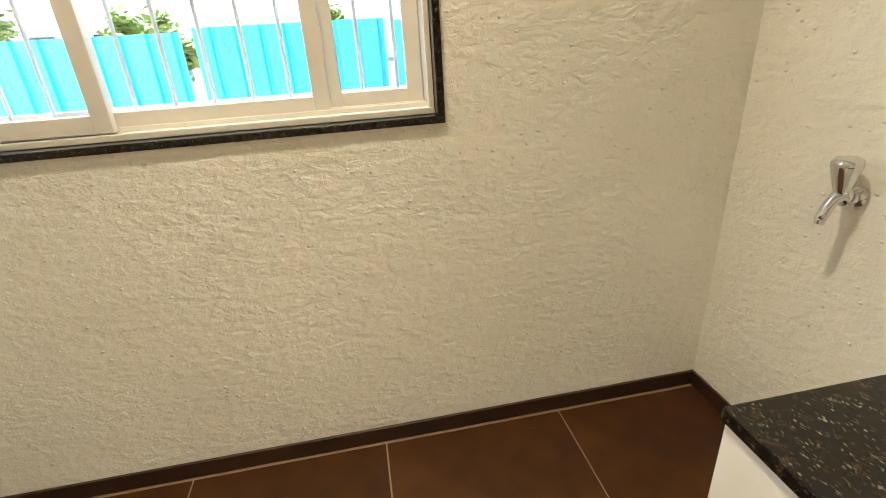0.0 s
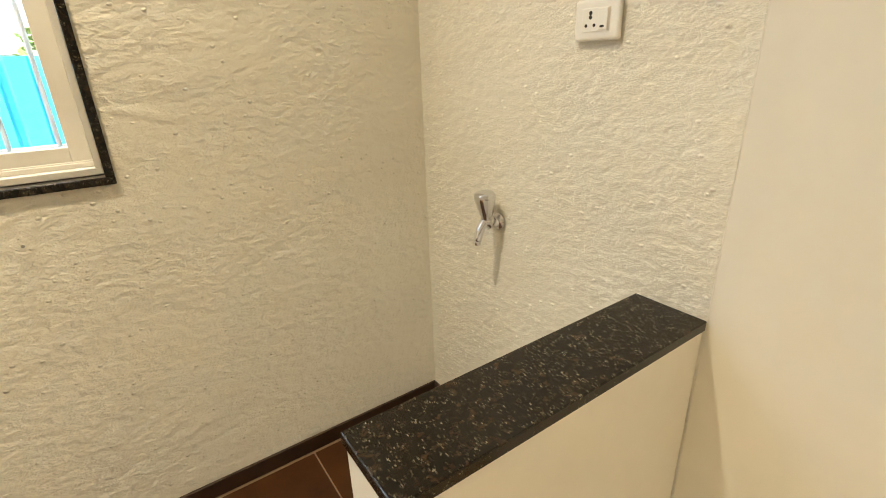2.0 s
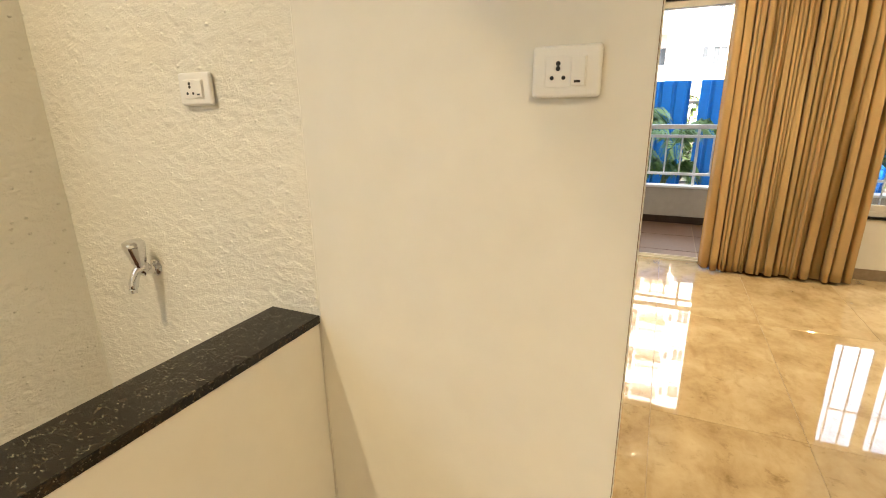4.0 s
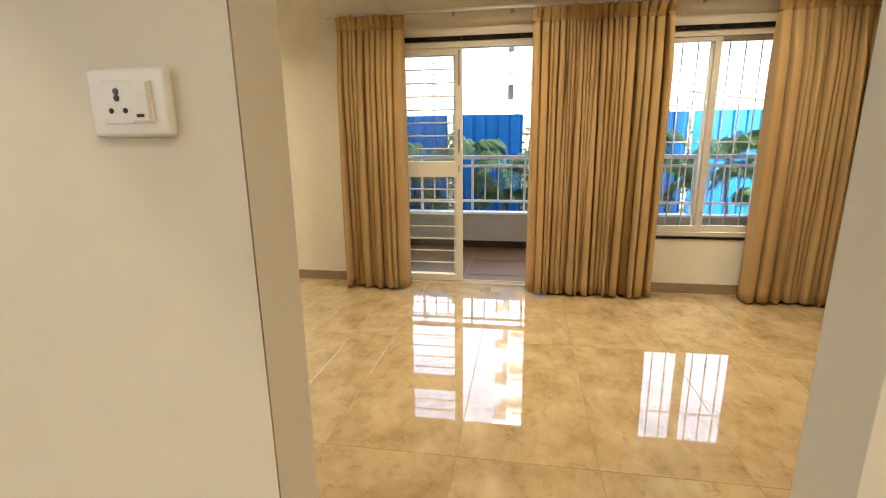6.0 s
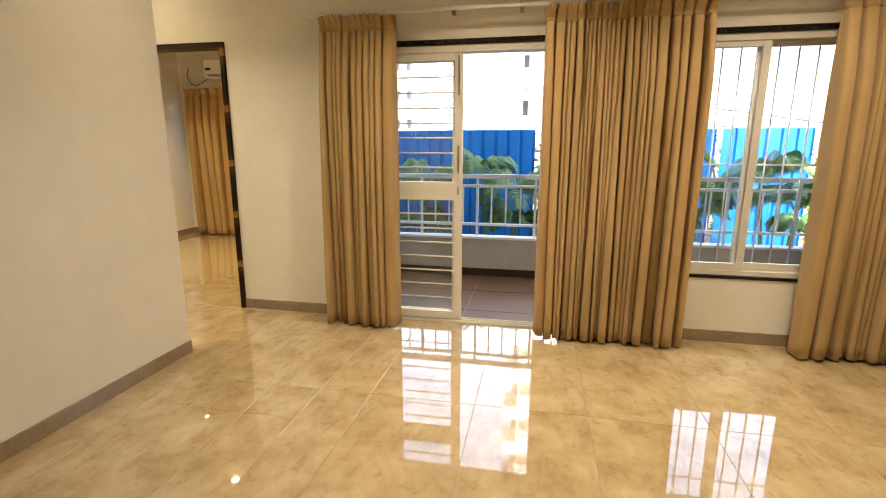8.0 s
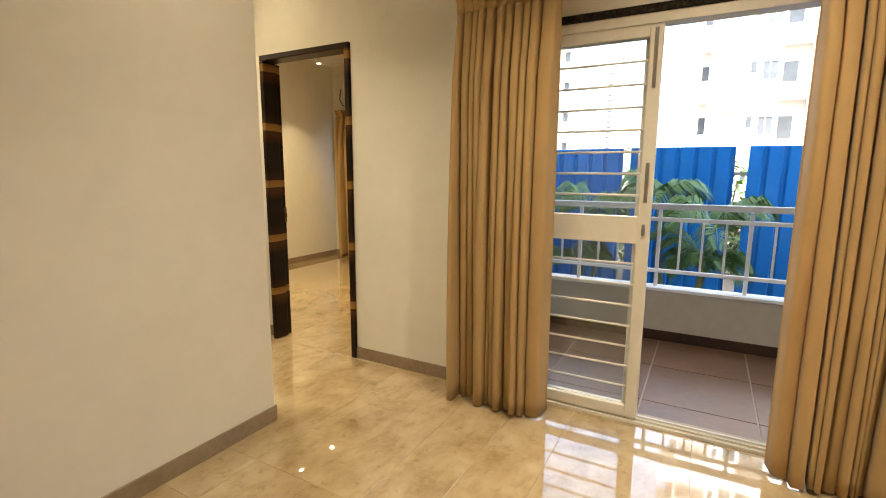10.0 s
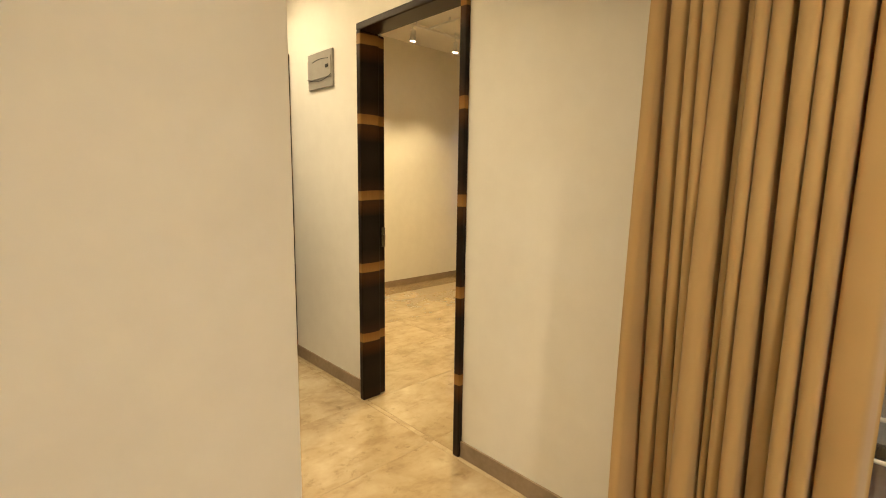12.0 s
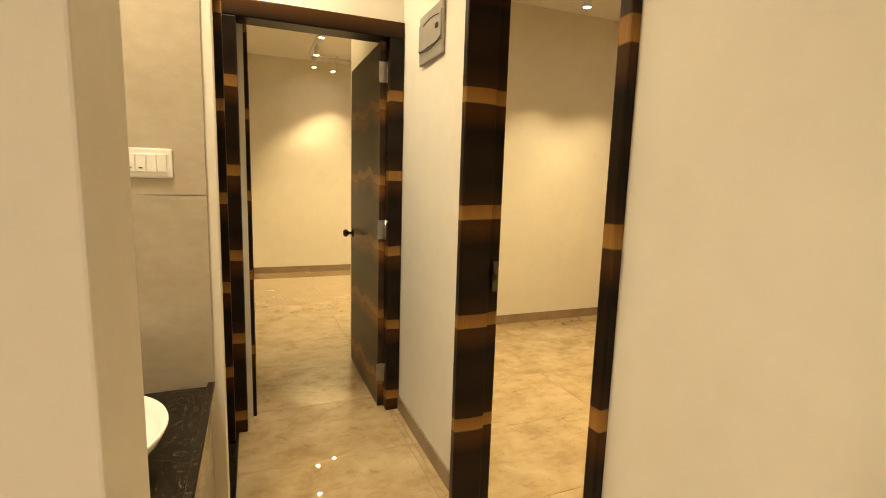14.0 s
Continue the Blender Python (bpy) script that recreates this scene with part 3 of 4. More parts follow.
def balcony_door():
    d = thing("door_4", "cream aluminium sliding balcony door with horizontal bars, half open", "door", (5.70, -0.35, 0), kind="structure")
    y0, y1 = -1.15, 0.45
    part("surround", boxes((XW - 0.006, y0, 2.112, XW2 + 0.01, y1, 2.148), (XW - 0.006, y0, 0.0, XW2, y0 + 0.018, 2.112), (XW - 0.006, y1 - 0.018, 0.0, XW2, y1, 2.112), bevel=0.002), GRANITE, d, "black granite surround")
    part("door_frame", boxes((XW + 0.004, y0 + 0.02, 2.060, XW + 0.10, y1 - 0.02, 2.110), (XW + 0.004, y0 + 0.02, 0.0, XW + 0.10, y0 + 0.055, 2.060), (XW + 0.004, y1 - 0.055, 0.0, XW + 0.10, y1 - 0.02, 2.060), bevel=0.003), ALU, d)
    part("floor_track", boxes((XW + 0.004, y0 + 0.055, -0.004, XW + 0.10, y1 - 0.055, 0.012), (XW + 0.022, y0 + 0.055, 0.012, XW + 0.028, y1 - 0.055, 0.024), (XW + 0.062, y0 + 0.055, 0.012, XW + 0.068, y1 - 0.055, 0.024), bevel=0.001), ALU, d)

    def leaf(a, b, x, bars):
        zb, zt, st = 0.026, 2.068, 0.062
        lf = part("sash", boxes((x, a, zb, x + 0.030, a + st, zt), (x, b - st, zb, x + 0.030, b, zt), (x, a + st, zb, x + 0.030, b - st, zb + 0.060), (x, a + st, zt - 0.065, x + 0.030, b - st, zt),
                                  (x + 0.001, a + st, 0.985, x + 0.029, b - st, 1.125), bevel=0.003), ALU, d)
        for z0, z1 in ((zb + 0.056, 0.989), (1.121, zt - 0.061)):
            g = part("pane", boxes((x + 0.020, a + st - 0.004, z0, x + 0.024, b - st + 0.004, z1)), GLASS, lf)
            g.visible_shadow = False
        if bars:
            n = 7
            for k in range(1, n + 1):
                z = 1.125 + (zt - 0.065 - 1.125) * k / (n + 1)
                part("bar", tube(bmesh.new(), [(x + 0.008, a + st - 0.003, z), (x + 0.008, b - st + 0.003, z)], 0.006, 8), ALU, lf)
            for k in range(1, 8):
                z = 0.086 + 0.113 * k
                part("bar", tube(bmesh.new(), [(x + 0.008, a + st - 0.003, z), (x + 0.008, b - st + 0.003, z)], 0.006, 8), ALU, lf)
            yh = a + st * 0.5
            part("handle", boxes((x - 0.010, yh - 0.009, 1.20, x, yh + 0.009, 1.40), (x - 0.016, yh - 0.006, 1.22, x - 0.010, yh + 0.006, 1.25), bevel=0.003), STEEL, lf, "flat steel pull plate")
            part("latch", boxes((x - 0.012, yh - 0.008, 1.03, x, yh + 0.008, 1.09), (x - 0.018, yh - 0.004, 1.05, x - 0.012, yh + 0.004, 1.075), bevel=0.002), STEEL, lf, "small steel latch")
            part("bolt", boxes((x - 0.008, yh - 0.008, 1.76, x, yh + 0.008, 2.04), bevel=0.003), STEEL, lf, "steel tower bolt")
    leaf(-0.332, 0.392, XW + 0.012, True)
    leaf(-0.31, 0.394, XW + 0.052, False)


balcony_door()


def living_window():
    w = thing("window_2", "cream aluminium sliding window with black granite sill and outside grille", "window", (5.70, -2.4, 0.475), kind="structure")
    y0, y1, z0, z1 = -3.10, -1.70, 0.475, 2.148
    part("surround", boxes((XW - 0.008, y0, z0, XW2 + 0.02, y1, z0 + 0.020), (XW - 0.006, y0, z1 - 0.034, XW2 + 0.01, y1, z1), (XW - 0.006, y0, z0 + 0.02, XW2, y0 + 0.018, z1 - 0.034), (XW - 0.006, y1 - 0.018, z0 + 0.02, XW2, y1, z1 - 0.034), bevel=0.002), GRANITE, w, "black granite surround")
    a, b, c, d = y0 + 0.02, y1 - 0.02, z0 + 0.022, z1 - 0.036
    part("window_frame", boxes((XW + 0.008, a, c, XW + 0.10, b, c + 0.035), (XW + 0.008, a, d - 0.045, XW + 0.10, b, d), (XW + 0.008, a, c + 0.035, XW + 0.10, a + 0.03, d - 0.045), (XW + 0.008, b - 0.03, c + 0.035, XW + 0.10, b, d - 0.045), bevel=0.002), ALU, w)
    for sa, sb, x in ((-2.345, -1.725, XW + 0.016), (-3.07, -2.275, XW + 0.054)):
        st = 0.050
        zb, zt = c + 0.037, d - 0.047
        sash = part("sash", boxes((x, sa, zb, x + 0.026, sa + st, zt), (x, sb - st, zb, x + 0.026, sb, zt), (x, sa + st, zb, x + 0.026, sb - st, zb + 0.05), (x, sa + st, zt - 0.035, x + 0.026, sb - st, zt), bevel=0.002), ALU, w)
        g = part("pane", boxes((x + 0.011, sa + st - 0.004, zb + 0.046, x + 0.015, sb - st + 0.004, zt - 0.031)), GLASS, sash)
        g.visible_shadow = False
    for k in range(12):
        y = y0 + 0.05 + 0.118 * k
        part("bar", tube(bmesh.new(), [(XW2 + 0.03, y, z0 + 0.03), (XW2 + 0.03, y, z1 - 0.03)], 0.0065, 8), WHITE_METAL, w)
    for z in (z0 + 0.05, 1.27, z1 - 0.09):
        part("bar", boxes((XW2 + 0.026, y0, z - 0.007, XW2 + 0.034, y1, z + 0.007), bevel=0.002), WHITE_METAL, w)


living_window()

bw = thing("window_3", "bedroom window behind a drawn curtain", "window", (9.07, 3.2, 0.4), kind="structure")
part("window_frame", boxes((9.03, 2.0, 0.4, 9.10, 4.64, 0.45), (9.03, 2.0, 2.10, 9.10, 4.64, 2.15), (9.03, 2.0, 0.45, 9.10, 2.05, 2.10), (9.03, 4.60, 0.45, 9.10, 4.64, 2.10), (9.03, 3.2, 0.45, 9.10, 3.26, 2.10), bevel=0.002), ALU, bw)
for a, b in ((2.05, 3.2), (3.26, 4.60)):
    g = part("pane", boxes((9.06, a, 0.45, 9.066, b, 2.10)), GLASS, bw)
    g.visible_shadow = False


# ---- utility room and kitchen ----
par = thing("parapet", "low cream plastered parapet with a black granite top", "half wall", (1.66, 0.29, 0), kind="structure")
part("wall_body", boxes((1.3105, 0.2165, 0.0, XE - 0.003, 0.3655, 0.815), bevel=0.004), WALL, par)
part("coping", boxes((1.306, 0.212, 0.815, XE - 0.0035, 0.369, 0.837), bevel=0.0025), GRANITE, par, "polished black speckled granite slab")


def tap():
    y, z = 0.822, 0.889
    t = thing("tap", "small chrome bib tap on the utility wall", "tap", (XE, y, z))
    fl = bmesh.new()
    lathe(fl, [(0.026, 0.0), (0.026, 0.003), (0.021, 0.009), (0.012, 0.013)], Matrix.Translation((XE - 0.003, y, z)) @ Matrix.Rotation(-math.pi / 2, 4, "Y"), 24)
    part("flange", fl, CHROME, t)
    b = bmesh.new()
    pts, rad = [], []
    for k in range(19):
        u = k / 18
        bend = max(0.0, (u - 0.5) / 0.5)
        px = XE - 0.010 - 0.074 * u + 0.010 * bend ** 2
        pz = z - 0.004 * math.sin(math.pi * min(1.0, u / 0.35)) + 0.006 * math.sin(math.pi * u) - 0.040 * bend ** 1.7
        pts.append((px, y + 0.010 * u, pz))
        rad.append(0.0140 + 0.010 * math.exp(-((u - 0.42) / 0.14) ** 2) - 0.0015 * u)
    pts.append((pts[-1][0] - 0.001, y + 0.012, pts[-1][2] - 0.010))
    rad.append(0.0095)
    tube(b, pts, rad, 18)
    part("spout", b, CHROME, t)
    tip = pts[-1]
    nz = bmesh.new()
    lathe(nz, [(0.0105, 0.0), (0.0115, 0.002), (0.0105, 0.004), (0.0115, 0.006), (0.0105, 0.008), (0.0115, 0.010), (0.0100, 0.013), (0.007, 0.013)], Matrix.Translation((tip[0], tip[1], tip[2] - 0.008)), 20)
    part("nozzle", nz, CHROME, t)
    h = bmesh.new()
    lathe(h, [(0.015, 0.0), (0.016, 0.010), (0.020, 0.020), (0.026, 0.048), (0.030, 0.066), (0.030, 0.078), (0.026, 0.084), (0.010, 0.087)],
          Matrix.Translation((XE - 0.046, y + 0.004, z + 0.010)) @ Matrix.Rotation(radians(-6), 4, "Y"), 8)
    part("handle", h, CHROME, t, "fluted chrome tap handle")


tap()


def socket(y0, y1, z0, z1, x, label):
    """A switched socket plate on a wall that faces -x."""
    yc, zc = (y0 + y1) / 2, (z0 + z1) / 2
    s = thing("wall_socket", label, "socket", (x, yc, zc))
    part("plate", boxes((x - 0.013, y0, z0, x, y1, z1), bevel=0.007, seg=4), PLASTIC, s)
    w = y1 - y0
    part("module", boxes((x - 0.0155, yc - 0.30 * w, z0 + 0.017, x - 0.009, yc + 0.30 * w, z1 - 0.017), bevel=0.0012), PLASTIC, s)
    part("rocker", boxes((x - 0.0195, yc - 0.29 * w, z0 + 0.019, x - 0.0148, yc - 0.08 * w, z1 - 0.019), bevel=0.0018), PLASTIC, s)
    part("indicator", boxes((x - 0.0202, yc - 0.225 * w, z0 + 0.024, x - 0.019, yc - 0.135 * w, z0 + 0.028), bevel=0.0006), DARK, s, "dark indicator mark")
    for dy, dz, r in ((0.0, 0.013, 0.0040), (0.0, 0.005, 0.0040), (0.010, -0.010, 0.0034), (-0.010, -0.010, 0.0034)):
        pin = bmesh.new()
        lathe(pin, [(r, 0.0), (r, 0.0009), (r * 0.8, 0.0012)], Matrix.Translation((x - 0.0152, yc + 0.11 * w + dy, zc + dz)) @ Matrix.Rotation(-math.pi / 2, 4, "Y"), 14)
        part("pin_hole", pin, DARK, s)


socket(0.468, 0.578, 1.352, 1.430, XE - 0.003, "white switched socket plate on rough plaster")
socket(-0.432, -0.316, 1.352, 1.437, XE, "white switched socket plate on smooth kitchen wall")

structure("corner_trim", boxes((XE - 0.0010, -0.5157, 0.0, XE + 0.0010, -0.5143, 2.25)), SKIRT, "thin brown filler line on the wall corner", "trim")

nail = bmesh.new()
lathe(nail, [(0.002, 0.0), (0.002, 0.008), (0.004, 0.009), (0.003, 0.011)], Matrix.Translation((0.923, YN, 0.968)) @ Matrix.Rotation(math.pi / 2, 4, "X"), 10)
tagged(part("nail", nail, STEEL, None), "small steel nail in the rough plaster", "nail")


# ---- living room ----
def curtain(name, label, x, y0, y1, folds, top=2.285, bottom=0.02, seed=1, group="living room curtains", wide_lo=0, wide_hi=0):
    """A pinch-pleated curtain hanging along y: stiff gathered heading above deep soft folds."""
    rng = random.Random(seed)
    c = thing(name, label, "curtain", (x, (y0 + y1) / 2, bottom), group)
    n = folds * 20
    warp = [rng.uniform(0.6, 1.45) for _ in range(folds + 2)]
    for k in list(range(wide_lo)) + list(range(folds - wide_hi, folds)):
        warp[k] = rng.uniform(1.7, 2.5)
    total = sum(warp[:folds])
    amps = [rng.uniform(0.75, 1.15) for _ in range(folds + 2)]
    lean = [rng.uniform(-0.22, 0.22) for _ in range(folds + 2)]
    sway = [rng.uniform(-1.0, 1.0) for _ in range(folds + 2)]
    sway[0] = sway[folds] = 0.0

    def surface(u, z):
        """u: 0..folds; rounded lobes towards the room with narrow deep valleys; folds wander on the way down."""
        k = min(int(u), folds - 1)
        f = u - k
        h = (z - bottom) / (top - bottom)
        fall = 1 - h
        step = (y1 - y0) / folds
        a0 = y0 + (y1 - y0) * sum(warp[:k]) / total + 0.45 * step * sway[k] * fall
        a1 = y0 + (y1 - y0) * sum(warp[:k + 1]) / total + 0.45 * step * sway[k + 1] * fall
        grow = min(1.0, fall * 5.0)
        amp = amps[k] * (1 + 0.35 * math.sin(2.6 * h + 5 * lean[k]))
        a = (0.020 + 0.036 * grow) * amp
        d = min(1.0, max(0.0, (min(f, 1 - f) - 0.09) / 0.17))
        lobe = d * d * (3 - 2 * d) * (0.8 + 0.2 * math.sin(math.pi * f))
        valley = (0.6 + 0.4 * amps[k]) * (1 - f) + (0.6 + 0.4 * amps[k + 1]) * f
        xx = x + 0.030 * valley * grow - 2.0 * a * lobe + 0.012
        yy = a0 + (a1 - a0) * f - (0.03 + 0.05 * grow + 0.05 * lean[k]) * (a1 - a0) * math.sin(math.tau * f)
        yy += lean[k] * 0.5 * (a1 - a0) * lobe * grow
        xx += 0.010 * math.sin(2.2 * h + seed + u * 0.6) * fall
        return xx, yy

    bm = bmesh.new()
    zs = [bottom + (top - 0.10 - bottom) * k / 26 for k in range(27)]
    rows = []
    for z in zs:
        row = []
        for i in range(n + 1):
            u = folds * i / n
            xx, yy = surface(u, z)
            row.append(bm.verts.new((xx, yy, z + (0.006 * math.sin(u * 1.9 + seed) if z == bottom else 0))))
        rows.append(row)
    for r0, r1 in zip(rows, rows[1:]):
        for i in range(n):
            f = bm.faces.new((r0[i], r0[i + 1], r1[i + 1], r1[i]))
            f.smooth = True
    cloth = part("cloth", bm, CLOTH, c)
    sol = cloth.modifiers.new("thickness", "SOLIDIFY")
    sol.thickness = 0.003
    hd = bmesh.new()
    rows = []
    for k in range(8):
        z = top - 0.10 + 0.10 * k / 7
        row = []
        for i in range(n + 1):
            u = folds * i / n
            kk = min(int(u), folds - 1)
            f = u - kk
            xx, yy = surface(u, top - 0.10)
            flare = (k / 7) ** 1.4
            pinch = math.exp(-((k / 7 - 0.25) / 0.3) ** 2)
            xx = x + (xx - x) * (1.0 + 0.25 * flare - 0.45 * pinch) - 0.012 * flare
            yy += 0.010 * flare * math.sin(math.tau * 2 * f + 1.2 * kk) - 0.006 * pinch * math.sin(math.tau * f)
            row.append(hd.verts.new((xx, yy, z + 0.008 * math.cos(math.tau * f + kk) * flare)))
        rows.append(row)
    for r0, r1 in zip(rows, rows[1:]):
        for i in range(n):
            f = hd.faces.new((r0[i], r0[i + 1], r1[i + 1], r1[i]))
            f.smooth = True
    heading = part("heading", hd, CLOTH, c, "stiffened pinch-pleat heading")
    sol = heading.modifiers.new("thickness", "SOLIDIFY")
    sol.thickness = 0.004
    for k in range(0, folds, 2):
        xx, yy = surface(k + 0.5, top - 0.05)
        part("hook", tube(bmesh.new(), [(xx + 0.01, yy, top - 0.03), (xx + 0.02, yy, top + 0.01), (x + 0.03, yy, top + 0.028)], 0.002, 6), WHITE_METAL, c)
    return c


curtain("curtain", "olive beige pinch-pleated curtain gathered beside the balcony door", 5.49, 0.125, 0.685, 12, seed=3, wide_lo=1)
curtain("curtain", "olive beige pinch-pleated curtain gathered between door and window", 5.49, -1.93, -0.905, 24, seed=5, wide_lo=5, wide_hi=2)
curtain("curtain", "olive beige pinch-pleated curtain at the window's far side", 5.49, -3.36, -2.63, 15, seed=8, wide_hi=2)
rod = thing("curtain_rail", "slim white curtain rail along the window wall", "curtain rail", (5.53, -1.2, 2.32))
part("rail", boxes((5.515, -3.45, 2.305, 5.535, 0.80, 2.327), bevel=0.004), WHITE_METAL, rod)
for k in range(9):
    y = 0.7 - 0.48 * k
    part("bracket", boxes((5.52, y - 0.008, 2.327, XW, y + 0.008, 2.333), (XW - 0.004, y - 0.014, 2.30, XW, y + 0.014, 2.36), bevel=0.001), STEEL, rod)


wb = thing("wooden_box", "small brown wooden box on the floor in the corner", "box", (5.5, -3.52, 0))
part("body", boxes((5.42, -3.62, 0.0, 5.60, -3.42, 0.062), bevel=0.003), BARK, wb)
rt = thing("router", "black plastic router on a wooden box with a trailing cable", "router", (5.5, -3.52, 0.062))
part("body", boxes((5.43, -3.60, 0.066, 5.59, -3.43, 0.150), bevel=0.022, seg=4), DARK, rt)
for k in range(4):
    part("foot", boxes((5.45 + 0.1 * (k % 2), -3.58 + 0.11 * (k // 2), 0.062, 5.47 + 0.1 * (k % 2), -3.56 + 0.11 * (k // 2), 0.070), bevel=0.001), DARK, rt)
wire = bmesh.new()
tube(wire, [(5.60, -3.50, 0.11), (5.63, -3.51, 0.20), (5.638, -3.55, 0.34), (5.63, -3.61, 0.50), (5.60, -3.64, 0.75), (5.59, -3.645, 1.05)], 0.0025, 6)
part("cable", wire, CABLE, rt)

# distribution board on the passage wall
db = thing("distribution_board", "grey plastic distribution board with a curved door on the passage wall", "fuse box", (5.68, 2.92, 2.03))
part("body", boxes((5.669, 2.767, 1.915, 5.685, 3.074, 2.140), bevel=0.006, seg=3), DB_GREY, db)
dlid = part("door", boxes((5.663, 2.775, 1.975, 5.669, 3.066, 2.098), bevel=0.002), DB_GREY, db)
for zc, sag, ya, yb in ((2.082, -0.010, 2.80, 3.00), (1.985, 0.026, 2.772, 3.069)):
    arc = [(5.6625, ya + (yb - ya) * k / 12, zc - sag * math.sin(math.pi * k / 12)) for k in range(13)]
    part("groove", tube(bmesh.new(), arc, 0.0022, 6), DARK, dlid, "dark curved groove")
part("catch", boxes((5.657, 2.805, 2.030, 5.664, 2.832, 2.050), bevel=0.002), DARK, dlid, "dark push catch")


# ---- washbasin niche ----
niche = thing("niche_tiling", "glossy grey beige wall tiles of the washbasin niche", "wall tiles", (4.43, 2.508, 0.645), kind="structure")
for z0, z1 in ((0.645, 1.295), (1.298, 2.10), (2.103, CEIL)):
    part("tile", boxes((4.10, 2.500, z0, 4.76, 2.508, z1), bevel=0.001), NICHE_TILE, niche)
cn = thing("basin_counter", "black granite counter with a beige stone apron", "counter", (4.45, 2.06, 0))
part("top", boxes((4.10, 1.632, 0.620, 4.752, 2.499, 0.645), bevel=0.003), GRANITE, cn, "polished black granite slab")
part("rim", boxes((4.738, 1.632, 0.645, 4.762, 2.499, 0.660), bevel=0.004), GRANITE, cn)
part("apron", boxes((4.700, 1.632, 0.0, 4.748, 2.499, 0.619), bevel=0.003), NICHE_TILE, cn, "beige stone front panel")


def wash_basin():
    b = thing("wash_basin", "white ceramic vessel basin on the black counter", "wash basin", (4.485, 2.02, 0.645))
    o = bmesh.new()
    prof = [(0.09, 0.0), (0.105, 0.004), (0.15, 0.05), (0.195, 0.105), (0.207, 0.134), (0.205, 0.140), (0.199, 0.139), (0.186, 0.108), (0.14, 0.055), (0.07, 0.022), (0.02, 0.018)]
    lathe(o, prof, Matrix.Translation((4.485, 2.02, 0.645)) @ Matrix.Diagonal((1.0, 1.12, 0.84, 1.0)), 48)
    part("bowl", o, CERAMIC, b)
    dr = bmesh.new()
    lathe(dr, [(0.022, 0.0), (0.022, 0.003), (0.010, 0.005)], Matrix.Translation((4.485, 2.02, 0.661)), 20)
    part("drain", dr, CHROME, b, "chrome waste cap")


wash_basin()


def switch_board():
    y = 2.500
    x0, x1, z0, z1 = 4.523, 4.667, 1.350, 1.441
    s = thing("switch_board", "white four-gang switch plate on the niche tiles", "switch", ((x0 + x1) / 2, y, 1.396))
    part("plate", boxes((x0, y - 0.011, z0, x1, y, z1), bevel=0.004, seg=3), PLASTIC, s)
    for k in range(4):
        a = x0 + 0.016 + 0.0285 * k
        part("rocker", boxes((a, y - 0.016, z0 + 0.018, a + 0.0265, y - 0.010, z1 - 0.018), bevel=0.0018), PLASTIC, s)
        if k < 2:
            part("indicator", boxes((a + 0.008, y - 0.0168, z0 + 0.028, a + 0.018, y - 0.0155, z0 + 0.032), bevel=0.0005), DARK, s, "dark indicator mark")


switch_board()


# ---- bedrooms ----
def track(name, a, b, z=CEIL):
    t = thing(name, "slim white lighting track under the bedroom ceiling", "light track", ((a[0] + b[0]) / 2, (a[1] + b[1]) / 2, z), "track lights")
    x0, x1 = sorted((a[0], b[0]))
    y0, y1 = sorted((a[1], b[1]))
    part("rail", boxes((x0 - 0.016, y0 - 0.016, z - 0.055, x1 + 0.016, y1 + 0.016, z - 0.035), bevel=0.002), WHITE_METAL, t)
    for k in range(3):
        u = (k + 0.5) / 3
        px, py = x0 + (x1 - x0) * u, y0 + (y1 - y0) * u
        part("stem", boxes((px - 0.008, py - 0.008, z - 0.036, px + 0.008, py + 0.008, z), bevel=0.001), WHITE_METAL, t)
    return t


def track_spot(place, aim):
    p = Vector(place)
    d = (Vector(aim) - p).normalized()
    s = thing("track_spotlight", "small white track spotlight, lit warm", "spotlight", place, "track lights")
    q = d.to_track_quat("Z", "Y").to_matrix().to_4x4()
    body = bmesh.new()
    lathe(body, [(0.018, -0.075), (0.026, -0.068), (0.028, 0.0), (0.034, 0.030), (0.034, 0.036), (0.030, 0.036), (0.028, 0.026), (0.005, 0.024)], Matrix.Translation(p) @ q, 20)
    part("head", body, WHITE_METAL, s)
    gl = bmesh.new()
    lathe(gl, [(0.0275, 0.027), (0.0275, 0.033), (0.016, 0.037), (0.003, 0.038)], Matrix.Translation(p) @ q, 20)
    part("lens", gl, GLOW, s, "glowing warm white lens")
    part("yoke", tube(bmesh.new(), [p - d * 0.03, p - d * 0.03 + Vector((0, 0, 0.05)), (p.x, p.y, CEIL - 0.05)], 0.006, 8), WHITE_METAL, s)


track("light_track", (6.6, 4.08), (8.3, 4.08))
track("light_track", (7.6, 2.3), (7.6, 4.03))
track("light_track", (5.62, 5.0), (5.62, 7.41))
track("light_track", (5.66, 7.44), (7.6, 7.44))
for place, aim, power in SPOTS:
    track_spot(place, aim)

